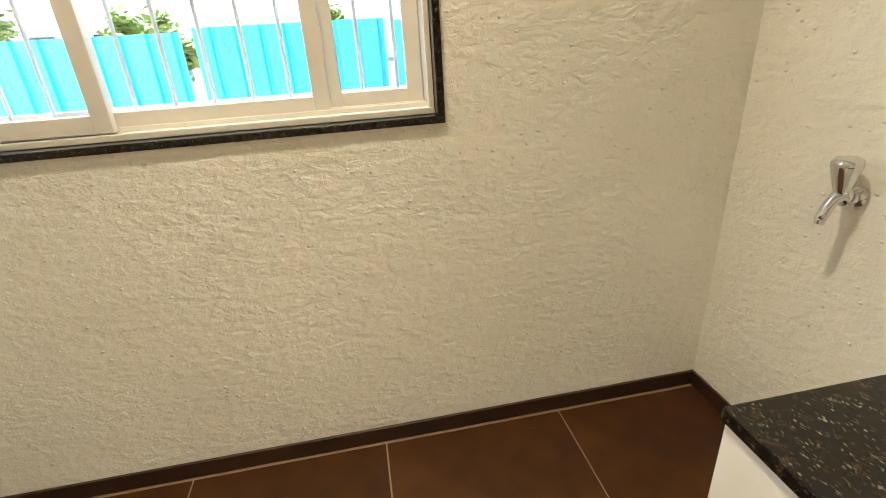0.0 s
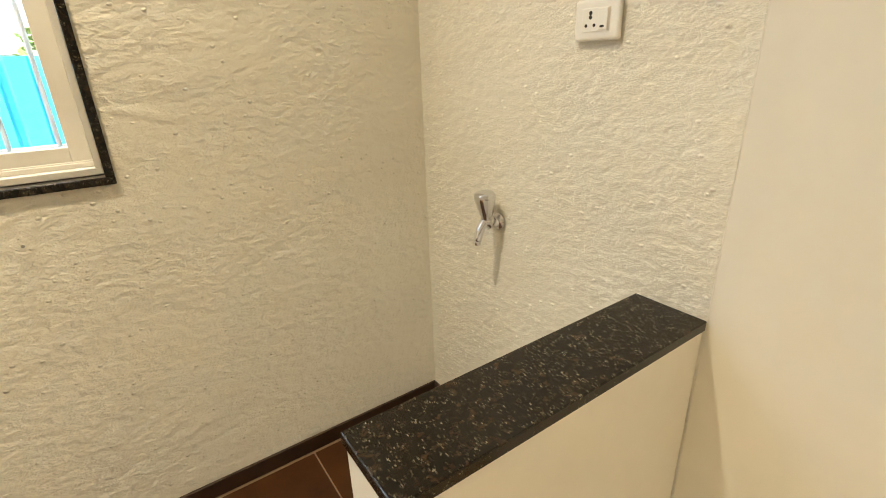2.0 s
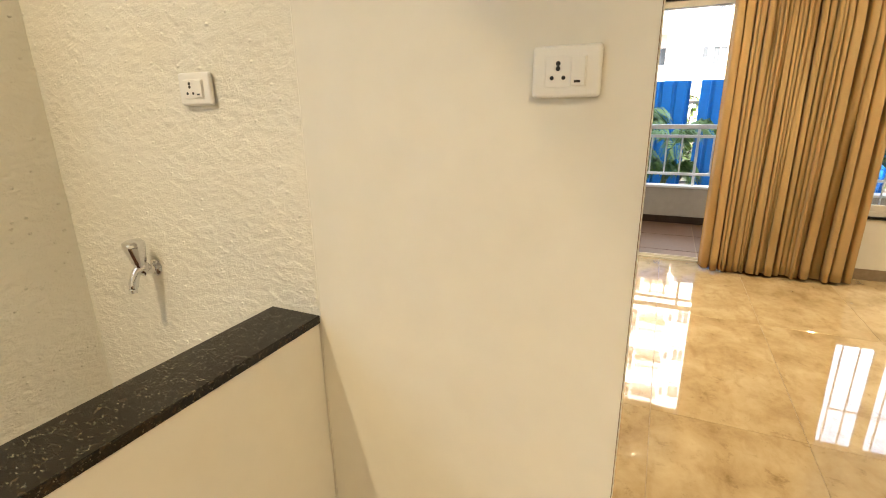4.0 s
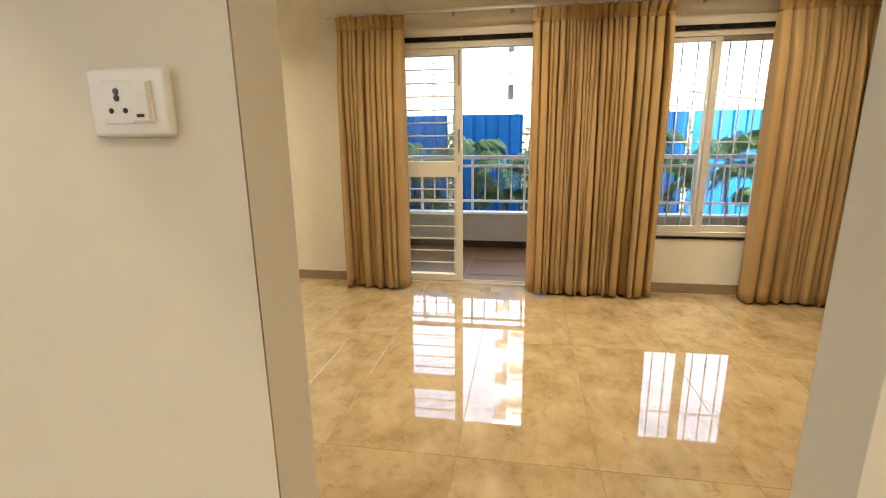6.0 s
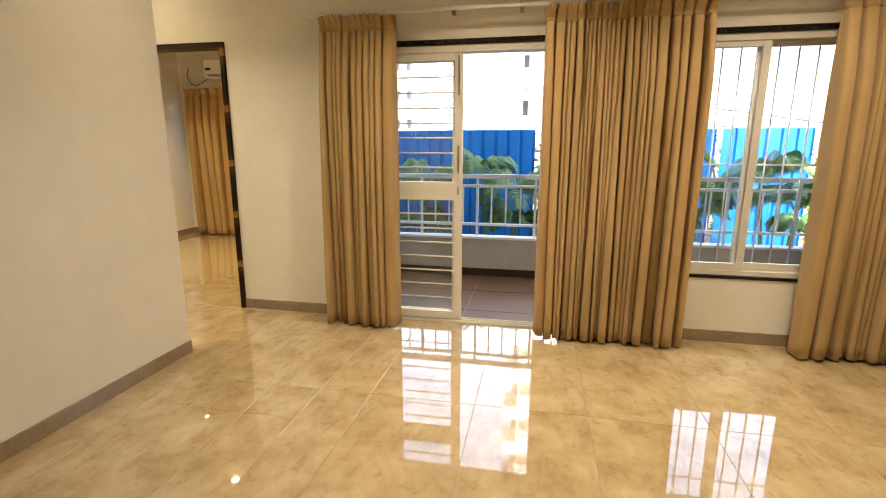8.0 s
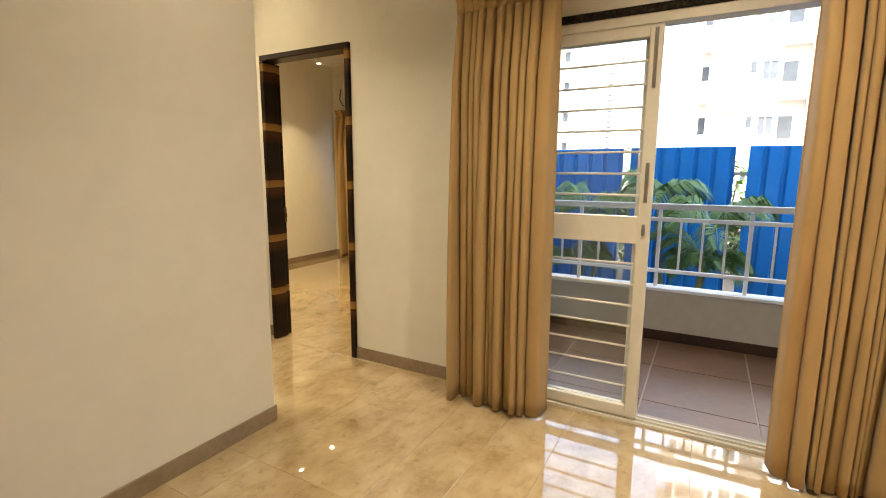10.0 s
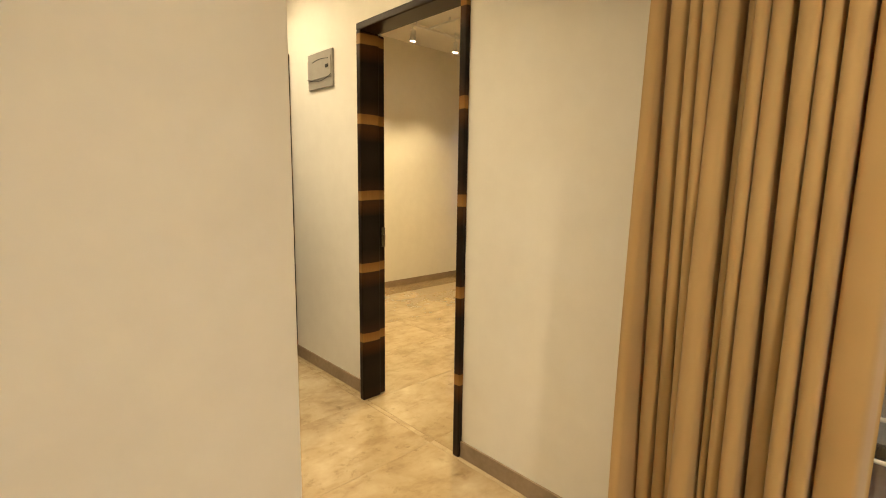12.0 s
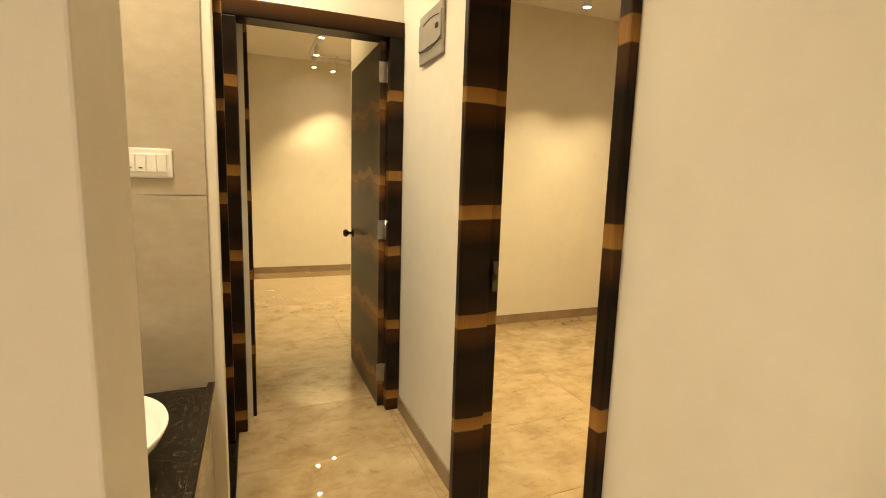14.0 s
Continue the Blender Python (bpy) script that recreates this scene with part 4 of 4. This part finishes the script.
curtain("curtain", "golden brown bedroom curtain drawn across the window", 8.86, 1.95, 4.54, 22, top=2.28, seed=11, group="bedroom curtains")
ac = thing("air_conditioner", "white split air conditioner above the bedroom curtain", "air conditioner", (8.9, 3.95, 2.42))
acb = part("body", boxes((8.77, 3.22, 2.42, 9.0, 4.12, 2.70), bevel=0.03, seg=4), PLASTIC, ac)
part("louvre", boxes((8.765, 3.28, 2.455, 8.80, 4.06, 2.470), (8.77, 3.28, 2.435, 8.81, 4.06, 2.442), bevel=0.002), DARK, acb, "dark air outlet slot")
part("display", boxes((8.766, 4.0, 2.53, 8.772, 4.09, 2.565), bevel=0.002), DARK, acb)
cab = bmesh.new()
tube(cab, [(8.99, 4.55, 2.62), (8.93, 4.53, 2.46), (8.90, 4.45, 2.36), (8.90, 4.36, 2.33), (8.92, 4.22, 2.40), (8.90, 4.12, 2.47)], 0.006, 8)
part("cable", cab, CABLE, ac, "black drooping cable")


# ---- balcony ----
structure("balcony_parapet", boxes((7.20, -4.3, -0.25, 7.32, 1.25, 0.405), bevel=0.004), PARAPET, "low plastered balcony parapet", "parapet")
structure("balcony_coping", boxes((7.18, -4.3, 0.405, 7.34, 1.25, 0.430), bevel=0.004), WHITE_METAL, "white coping on the balcony parapet", "coping")
structure("balcony_side_wall", boxes((XW2, -4.4, -0.25, 7.32, -4.3, CEIL)), PARAPET, "plastered side wall of the balcony", "wall")
structure("balcony_beam", boxes((7.19, -4.3, 2.56, 7.345, 1.25, CEIL - 0.004), bevel=0.004), PARAPET, "plastered edge beam over the balcony front", "beam")
rail = thing("balcony_railing", "white painted steel balcony railing", "railing", (7.26, -1.5, 0.43))
for z0, z1, h in ((1.062, 1.110, 0.026), (0.966, 0.998, 0.016), (0.545, 0.575, 0.016)):
    part("rail", boxes((7.26 - h, -4.29, z0, 7.26 + h, 1.24, z1), bevel=0.006), WHITE_METAL, rail)
for k in range(35):
    y = 1.16 - 0.157 * k
    if k % 4 == 1:
        part("post", boxes((7.246, y - 0.014, 0.43, 7.274, y + 0.014, 1.064), bevel=0.003), WHITE_METAL, rail)
    else:
        part("baluster", boxes((7.253, y - 0.0085, 0.573, 7.267, y + 0.0085, 0.968), bevel=0.002), WHITE_METAL, rail)


# ---- outdoors ----
structure("ground", boxes((-400, -400, -0.9, 500, 400, -0.45)), SOIL, "bare brown soil outside the house", "ground")


def sheet_panel(width, height, mat, name):
    """One profiled sheet, along local x, standing on z 0: flat pans with raised ribs."""
    bm = bmesh.new()
    prof = []
    n = max(3, round(width / 0.2))
    for k in range(n):
        a = width * k / n
        w = width / n
        prof += [(a + 0.02 * w, 0.0), (a + 0.66 * w, 0.0), (a + 0.74 * w, 0.028), (a + 0.92 * w, 0.028)]
    prof.append((width, 0.0))
    lo = [bm.verts.new((x, y, 0)) for x, y in prof]
    hi = [bm.verts.new((x, y, height)) for x, y in prof]
    for i in range(len(prof) - 1):
        bm.faces.new((lo[i], lo[i + 1], hi[i + 1], hi[i]))
    return mesh_of(name, bm, mat)


def fence(name, label, m, count, pitch, gap, height, mat):
    """A row of sheets on rails and posts, placed by m; runs along local x."""
    f = thing(name, label, "fence")
    f.matrix_world = m
    rng = random.Random(count)
    me = sheet_panel(pitch - gap, height, mat, "sheet")
    for k in range(count):
        ob = new("sheet", me)
        ob.parent = f
        ob.matrix_basis = Matrix.Translation((k * pitch + rng.uniform(-0.015, 0.015), 0, rng.uniform(-0.012, 0.012))) @ Matrix.Rotation(radians(rng.uniform(-0.5, 0.5)), 4, "Y")
        md = ob.modifiers.new("thickness", "SOLIDIFY")
        md.thickness = 0.002
    for z in (0.5, height - 0.35):
        b = new("fence_rail", mesh_of("fence_rail", boxes((-0.2, 0.035, z, count * pitch, 0.075, z + 0.04)), STEEL))
        b.parent = f
    for k in range(count // 2 + 1):
        b = new("fence_post", mesh_of("fence_post", boxes((k * 2 * pitch - 0.35, 0.076, -0.2, k * 2 * pitch - 0.29, 0.14, height - 0.1)), STEEL))
        b.parent = f
    return f


# east fence runs south to north at x = 10; the sheets' ribs face the house
fence("sheet_metal_fence", "blue profiled sheet metal fence beyond the balcony", Matrix.Translation((10.0, 6.98 + 2 * 1.32, -0.45)) @ Matrix.Rotation(radians(-90), 4, "Z"), 22, 1.32, 0.10, 2.13, FENCE_BLUE)
fence("sheet_metal_fence", "light blue profiled sheet metal fence behind the utility window", Matrix.Translation((-0.37 - 1.65 * 8, 4.5, -0.45)) @ Matrix.Translation((0.05, 0, 0)), 10, 1.65, 0.09, 1.90, FENCE_CYAN)


def palm(at, height, fronds, seed, spread=0.9):
    """An areca palm: several ringed stems, each with arching feathered fronds."""
    rng = random.Random(seed)
    p = thing("areca_palm", "green areca palm with arching feathery fronds", "palm", at, "palms by the fence")
    ns = 3
    for s in range(ns):
        ang = rng.uniform(0, math.tau)
        base = Vector(at) + Vector((0.14 * math.cos(ang), 0.14 * math.sin(ang), -0.02))
        hh = height * (0.80, 0.62, 0.38)[s]
        top = base + Vector((0.18 * math.cos(ang), 0.18 * math.sin(ang), hh))
        part("stem", tube(bmesh.new(), [base, base.lerp(top, 0.5) + Vector((0.02, 0, 0)), top], [0.032, 0.026, 0.016], 8), STEM, p)
        for k in range(fronds):
            az = rng.uniform(0, math.tau) + k * 0.7
            length = rng.uniform(0.6, 1.0) * spread
            rise = rng.uniform(0.8, 1.9)
            out = Vector((math.cos(az), math.sin(az), 0))
            side = Vector((-math.sin(az), math.cos(az), 0))
            pts = []
            for j in range(9):
                u = j / 8
                pts.append(top + out * length * (u * 0.85) + Vector((0, 0, length * (rise * u - (0.55 + 0.35 * rise) * u * u * 1.15))))
            lf = bmesh.new()
            tube(lf, pts, [0.008 * (1 - 0.8 * j / 8) + 0.001 for j in range(9)], 5)
            for j in range(62):
                u = 0.12 + 0.88 * j / 61
                i = min(int(u * 8), 7)
                q = pts[i].lerp(pts[i + 1], u * 8 - i)
                d = (pts[i + 1] - pts[i]).normalized()
                ll = 0.27 * math.sin(math.pi * min(0.98, 0.12 + 0.86 * u)) * rng.uniform(0.8, 1.1) + 0.05
                for sgn in (-1, 1):
                    w = (side * sgn * 0.85 + d * 0.7 + Vector((0, 0, rng.uniform(0.05, 0.35)))).normalized()
                    tip = q + w * ll + Vector((0, 0, -0.58 * ll))
                    mid = q + w * ll * 0.5
                    n = d.cross(w).normalized()
                    wd = d * 0.0085
                    a = lf.verts.new(q - wd * 0.4)
                    b = lf.verts.new(mid - wd)
                    c = lf.verts.new(tip)
                    e = lf.verts.new(mid + wd + n * 0.003)
                    lf.faces.new((a, b, c, e))
            part("frond", lf, LEAF, p)


for at, h, fr, sd, sp in (((8.85, -0.32, -0.45), 1.9, 8, 1, 0.74), ((8.8, 0.80, -0.45), 1.65, 7, 2, 0.68), ((8.9, -2.85, -0.45), 1.8, 9, 3, 0.74), ((8.8, -4.0, -0.45), 1.8, 9, 4, 0.74), ((8.9, -5.6, -0.45), 1.6, 9, 5, 0.74)):
    palm(at, h, fr, sd, sp)


def leafy_tree(at, height, width, seed):
    rng = random.Random(seed)
    t = thing("tree", "broad leafy green tree behind the fence", "tree", at)
    tr, lf = bmesh.new(), bmesh.new()
    a = Vector(at)
    fork = a + Vector((0.1, 0.05, height * 0.4))
    tube(tr, [a, a + Vector((0.05, 0, height * 0.2)), fork], [0.16, 0.13, 0.10], 9)
    for k in range(9):
        az = rng.uniform(0, math.tau)
        tip = fork + Vector((math.cos(az) * width * rng.uniform(0.2, 0.5), math.sin(az) * width * rng.uniform(0.2, 0.5), height * rng.uniform(0.15, 0.55)))
        tube(tr, [fork, fork.lerp(tip, 0.5) + Vector((0, 0, 0.12)), tip], [0.07, 0.045, 0.015], 6)
        for j in range(170):
            v = Vector((rng.gauss(0, 1), rng.gauss(0, 1), rng.gauss(0, 0.8)))
            c = tip + v * width * 0.12
            s = rng.uniform(0.07, 0.14)
            u = Vector((rng.uniform(-1, 1), rng.uniform(-1, 1), rng.uniform(-0.5, 0.5))).normalized()
            w = u.cross(Vector((rng.uniform(-1, 1), rng.uniform(-1, 1), 1))).normalized()
            lf.faces.new([lf.verts.new(c + u * s), lf.verts.new(c + w * s * 0.5), lf.verts.new(c - u * s), lf.verts.new(c - w * s * 0.5)])
    part("trunk", tr, BARK, t)
    part("crown", lf, TREE_LEAF, t)


leafy_tree((-3.2, 12.0, -0.45), 2.5, 1.5, 21)
leafy_tree((-6.4, 11.5, -0.45), 3.3, 1.6, 22)
leafy_tree((0.3, 16.0, -0.45), 2.9, 1.4, 23)


def block(name, label, x0, y0, x1, y1, storeys, face, mat, storey=3.0, cols=5, balcony=True, trim=None):
    """An apartment block whose windows look along face ('-x' or '-y')."""
    z0 = -0.45
    top = z0 + storeys * storey
    b = thing(name, label, "building", ((x0 + x1) / 2, (y0 + y1) / 2, z0))
    part("wall", boxes((x0, y0, z0, x1, y1, top)), mat, b)
    part("roof", boxes((x0 - 0.3, y0 - 0.3, top, x1 + 0.3, y1 + 0.3, top + 0.5)), trim or mat, b)
    along = (y0, y1) if face == "-x" else (x0, x1)
    step = (along[1] - along[0]) / cols

    def put(nm, a, c, d0, d1, h0, h1, m, parent):
        r = (x0 - d1, a, h0, x0 - d0, c, h1) if face == "-x" else (a, y0 - d1, h0, c, y0 - d0, h1)
        return part(nm, boxes(r), m, parent)
    for s in range(storeys):
        zb = z0 + s * storey
        for k in range(cols):
            a = along[0] + step * k
            if balcony and k % 2 == 0:
                bl = put("balcony", a + 0.1 * step, a + 0.9 * step, 0.0, 1.1, zb + 0.05, zb + 0.22, trim or mat, b)
                put("parapet", a + 0.1 * step, a + 0.9 * step, 0.98, 1.1, zb + 0.22, zb + 1.1, trim or mat, bl)
                put("door", a + 0.25 * step, a + 0.7 * step, -0.02, 0.03, zb + 0.25, zb + 2.4, HOUSE_GLASS, b)
            else:
                w = put("window", a + 0.3 * step, a + 0.7 * step, -0.02, 0.03, zb + 1.0, zb + 2.3, HOUSE_GLASS, b)
                put("sill", a + 0.25 * step, a + 0.75 * step, 0.0, 0.35, zb + 2.35, zb + 2.45, mat, w)
    return b


def apartment_tower():
    """A cream tower facing -x: bulging corner balconies, recessed loggias, small windows and a peach return at every storey."""
    x, z0, storey, floors = 36.0, -0.45, 3.0, 9
    top = z0 + storey * floors
    t = thing("apartment_building", "tall white apartment tower with peach recesses and stacked balconies", "building", (41, -2.3, z0))
    part("wall", boxes((x + 0.02, -1.95, z0, x + 1.2, -0.25, top), (x + 1.2, -5.1, z0, x + 10, 0.4, top)), HOUSE_PEACH, t, "peach recessed walls")
    part("front", boxes((x, -3.55, z0, x + 1.2, -1.95, top), (x, -0.25, z0, x + 1.2, -0.06, top), (x + 0.5, -5.1, z0, x + 1.2, -4.95, top)), HOUSE_WHITE, t)
    part("roof", boxes((x - 0.3, -5.4, top, x + 10.3, 0.7, top + 0.5)), HOUSE_WHITE, t)
    for k in range(floors):
        zb = z0 + storey * k
        bl = part("balcony", boxes((x - 0.9, -0.10, zb, x + 1.2, 0.95, zb + 0.16), bevel=0.05), HOUSE_WHITE, t)
        part("parapet", boxes((x - 0.9, -0.10, zb + 0.16, x - 0.78, 0.95, zb + 1.05), (x - 0.78, 0.83, zb + 0.16, x + 1.2, 0.95, zb + 1.05), bevel=0.03), HOUSE_WHITE, bl)
        part("door", boxes((x + 1.17, 0.0, zb + 0.2, x + 1.21, 0.35, zb + 2.2)), HOUSE_GLASS, t)
        lg = part("ledge", boxes((x - 0.55, -2.0, zb + 2.25, x + 0.02, -0.2, zb + 2.38), bevel=0.02), HOUSE_WHITE, t)
        part("panel", boxes((x - 0.12, -1.9, zb, x + 0.02, -0.3, zb + 1.25), bevel=0.02), HOUSE_WHITE, lg)
        part("window", boxes((x - 0.02, -2.36, zb + 1.45, x + 0.03, -2.10, zb + 2.05)), HOUSE_GLASS, t)
        wn2 = part("window", boxes((x - 0.02, -3.35, zb + 1.05, x + 0.03, -2.70, zb + 2.0)), HOUSE_GLASS, t)
        part("frame", boxes((x - 0.10, -3.47, zb + 2.0, x, -2.58, zb + 2.1), (x - 0.08, -3.47, zb + 0.93, x, -2.58, zb + 1.05), (x - 0.05, -3.04, zb + 1.05, x - 0.02, -2.99, zb + 2.0)), HOUSE_WHITE, wn2)
        part("slab", boxes((x - 0.5, -4.95, zb - 0.02, x + 1.2, -3.55, zb + 0.14), bevel=0.02), HOUSE_WHITE, t)
        part("parapet", boxes((x - 0.5, -4.95, zb + 0.14, x - 0.4, -3.55, zb + 0.75), bevel=0.02), HOUSE_WHITE, t)
        part("door", boxes((x + 1.16, -4.4, zb + 0.3, x + 1.21, -3.75, zb + 2.1)), HOUSE_GLASS, t)
    wing = thing("apartment_building", "plain white rear wing of the apartment tower", "building", (46, -8, z0))
    part("wall", boxes((x + 4, -10.9, z0, x + 10, -5.42, top - 3)), HOUSE_WHITE, wing)
    for k in range(floors - 1):
        part("window", boxes((x + 3.97, -9.4, z0 + storey * k + 1.1, x + 4.02, -8.6, z0 + storey * k + 2.1)), HOUSE_GLASS, wing)


apartment_tower()


def pale_block(label, x, y0, y1, floors, windows, depth=10.0):
    """A plain white block facing -x; windows: offsets and widths along y, repeated at every storey."""
    z0 = -0.45
    b = thing("apartment_building", label, "building", (x + depth / 2, (y0 + y1) / 2, z0))
    part("wall", boxes((x, y0, z0, x + depth, y1, z0 + 3.0 * floors)), HOUSE_WHITE, b)
    part("roof", boxes((x - 0.2, y0 - 0.2, z0 + 3.0 * floors, x + depth, y1 + 0.2, z0 + 3.0 * floors + 0.6)), HOUSE_WHITE, b)
    for k in range(floors):
        for off, wide in windows:
            zb = z0 + 3.0 * k
            w = part("window", boxes((x - 0.02, y0 + off, zb + 1.1, x + 0.03, y0 + off + wide, zb + 2.0)), HOUSE_GLASS, b)
            part("sill", boxes((x - 0.45, y0 + off - 0.2, zb + 2.05, x, y0 + off + wide + 0.2, zb + 2.15)), HOUSE_WHITE, w)


pale_block("long white apartment block far behind the fence", 54, 12.0, 27.0, 6, ((0.9, 0.5), (2.2, 0.9), (6.0, 0.5), (7.2, 0.9), (11.0, 0.9), (13.2, 0.5)))
pale_block("slim white tower far away with one column of windows", 300, 50.0, 58.0, 20, ((2.5, 3.0),), 8.0)


def shrub(at, height, width, seed):
    rng = random.Random(seed)
    t = thing("shrub", "loose yellow-green shrub behind the metal fence", "shrub", at, "shrubs behind the fence")
    st, lf = bmesh.new(), bmesh.new()
    a = Vector(at)
    for k in range(9):
        tip = a + Vector((rng.uniform(-0.5, 0.5) * width, rng.uniform(-0.5, 0.5) * width, height * rng.uniform(0.45, 0.95)))
        tube(st, [a, a.lerp(tip, 0.5) + Vector((0, 0, 0.15)), tip], [0.03, 0.02, 0.006], 5)
        for j in range(110):
            c = a.lerp(tip, rng.uniform(0.25, 1.0)) + Vector((rng.gauss(0, 0.16), rng.gauss(0, 0.16), rng.gauss(0, 0.13)))
            s = rng.uniform(0.05, 0.10)
            u = Vector((rng.uniform(-1, 1), rng.uniform(-1, 1), rng.uniform(-0.5, 0.5))).normalized()
            w = u.cross(Vector((rng.uniform(-1, 1), rng.uniform(-1, 1), 1))).normalized()
            lf.faces.new([lf.verts.new(c + u * s), lf.verts.new(c + w * s * 0.5), lf.verts.new(c - u * s), lf.verts.new(c - w * s * 0.5)])
    part("stems", st, BARK, t)
    part("leaves", lf, SHRUB_LEAF, t)


for k in range(9):
    shrub((11.9 + 0.5 * (k % 3), 4.2 - 1.25 * k, -0.46), 2.1 + 0.2 * (k % 2), 1.3, 40 + k)
block("house", "low white house behind the utility fence", -9.0, 15.0, -4.4, 20.0, 1, "-y", HOUSE_WHITE, 3.4, 3, False, ROOF)
block("house", "white two-storey house behind the utility fence", -3.4, 18.0, 6.0, 26.0, 2, "-y", HOUSE_WHITE, 3.2, 5, False, HOUSE_PEACH)

pole = thing("shed_frame", "rusty steel shed frame behind the fence", "shed", (14, -4.6, -0.45))
for y in (-4.6, -7.4):
    part("post", tube(bmesh.new(), [(14, y, -0.46), (14, y, 2.32)], 0.05, 8), ROOF, pole)
part("rafter", tube(bmesh.new(), [(14, -3.6, 1.95), (14, -4.6, 2.32), (14, -7.4, 1.9)], 0.04, 6), ROOF, pole)
part("rafter", tube(bmesh.new(), [(14, -3.4, 2.1), (14, -6.2, 1.75)], 0.03, 6), ROOF, pole)

# rings added round the unseen ceiling lamps
for lx, ly, lp, lc in UNSEEN_LAMPS:
    dl = thing("downlight", "round white ring about an unseen, added ceiling lamp", "downlight", (lx, ly, CEIL - 0.01), "ceiling downlights")
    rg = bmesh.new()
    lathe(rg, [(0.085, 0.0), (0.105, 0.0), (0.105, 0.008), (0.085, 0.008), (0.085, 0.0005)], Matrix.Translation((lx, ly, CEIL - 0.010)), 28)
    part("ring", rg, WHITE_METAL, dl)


# ---- floor tiles ----
def tiles(parent_name, mat, x0, x1, y0, y1, px, py, ox, oy, top, thick=0.010, joint=0.002):
    """Tiles cut to the rectangle x0..x1, y0..y1 on a grid with pitch px, py through ox, oy. Alike tiles share one mesh."""
    floor = bpy.data.objects[parent_name]
    shared = {}
    i0, i1 = math.floor((x0 - ox) / px), math.ceil((x1 - ox) / px)
    j0, j1 = math.floor((y0 - oy) / py), math.ceil((y1 - oy) / py)
    for i in range(i0, i1):
        for j in range(j0, j1):
            a, b = max(x0, ox + i * px), min(x1, ox + (i + 1) * px)
            c, d = max(y0, oy + j * py), min(y1, oy + (j + 1) * py)
            w, h = round(b - a - joint, 4), round(d - c - joint, 4)
            if w < 0.02 or h < 0.02:
                continue
            if (w, h) not in shared:
                shared[(w, h)] = mesh_of("tile", boxes((-w / 2, -h / 2, -thick, w / 2, h / 2, 0), bevel=0.0012, seg=1), mat)
            ob = new("tile", shared[(w, h)])
            ob.parent = floor
            ob.location = ((a + b) / 2, (c + d) / 2, top)


YJ = 0.585
tiles("floor", MARBLE, -1.2, XW, -3.65, 0.29, 1.2, 0.597, 2.02, YJ, 0.0)
tiles("floor", MARBLE, XE2, 4.10, 0.29, 1.40, 1.2, 0.597, 2.02, YJ, 0.0)
YK = YJ + 5 * 0.597
tiles("floor", MARBLE, 4.10, XW, 0.29, YK, 1.2, 0.597, 2.02, YJ, 0.0)
tiles("floor", MARBLE, XW, 9.0, 1.36, YK, 1.2, 0.597, 2.02, YJ, 0.0)
tiles("floor", MARBLE, XW2, 9.0, YK, 4.74, 1.2, 0.597, 2.02, YJ, 0.0)
tiles("floor", MARBLE, 4.74, XW, YK, YK + 2 * 0.597, 1.2, 0.597, 2.02, YJ, 0.0)
tiles("floor", MARBLE, 4.87, 9.0, YK + 2 * 0.597, 7.86, 1.2, 0.597, 2.02, YJ, 0.0)
tiles("floor", MARBLE, XW, XW2, -1.15, 0.45, 1.2, 0.597, 2.02, YJ, -0.008)
tiles("floor_utility", BROWN_TILE, -1.2, XE - 0.003, 0.292, YN, 0.61, 0.61, 0.255, 1.19 - 0.61, UZ, joint=0.005)
tiles("floor_balcony", BALC_TILE, XW2, 7.20, -4.3, 1.25, 0.6, 0.6, 6.0, 0.28, -0.008, joint=0.009)
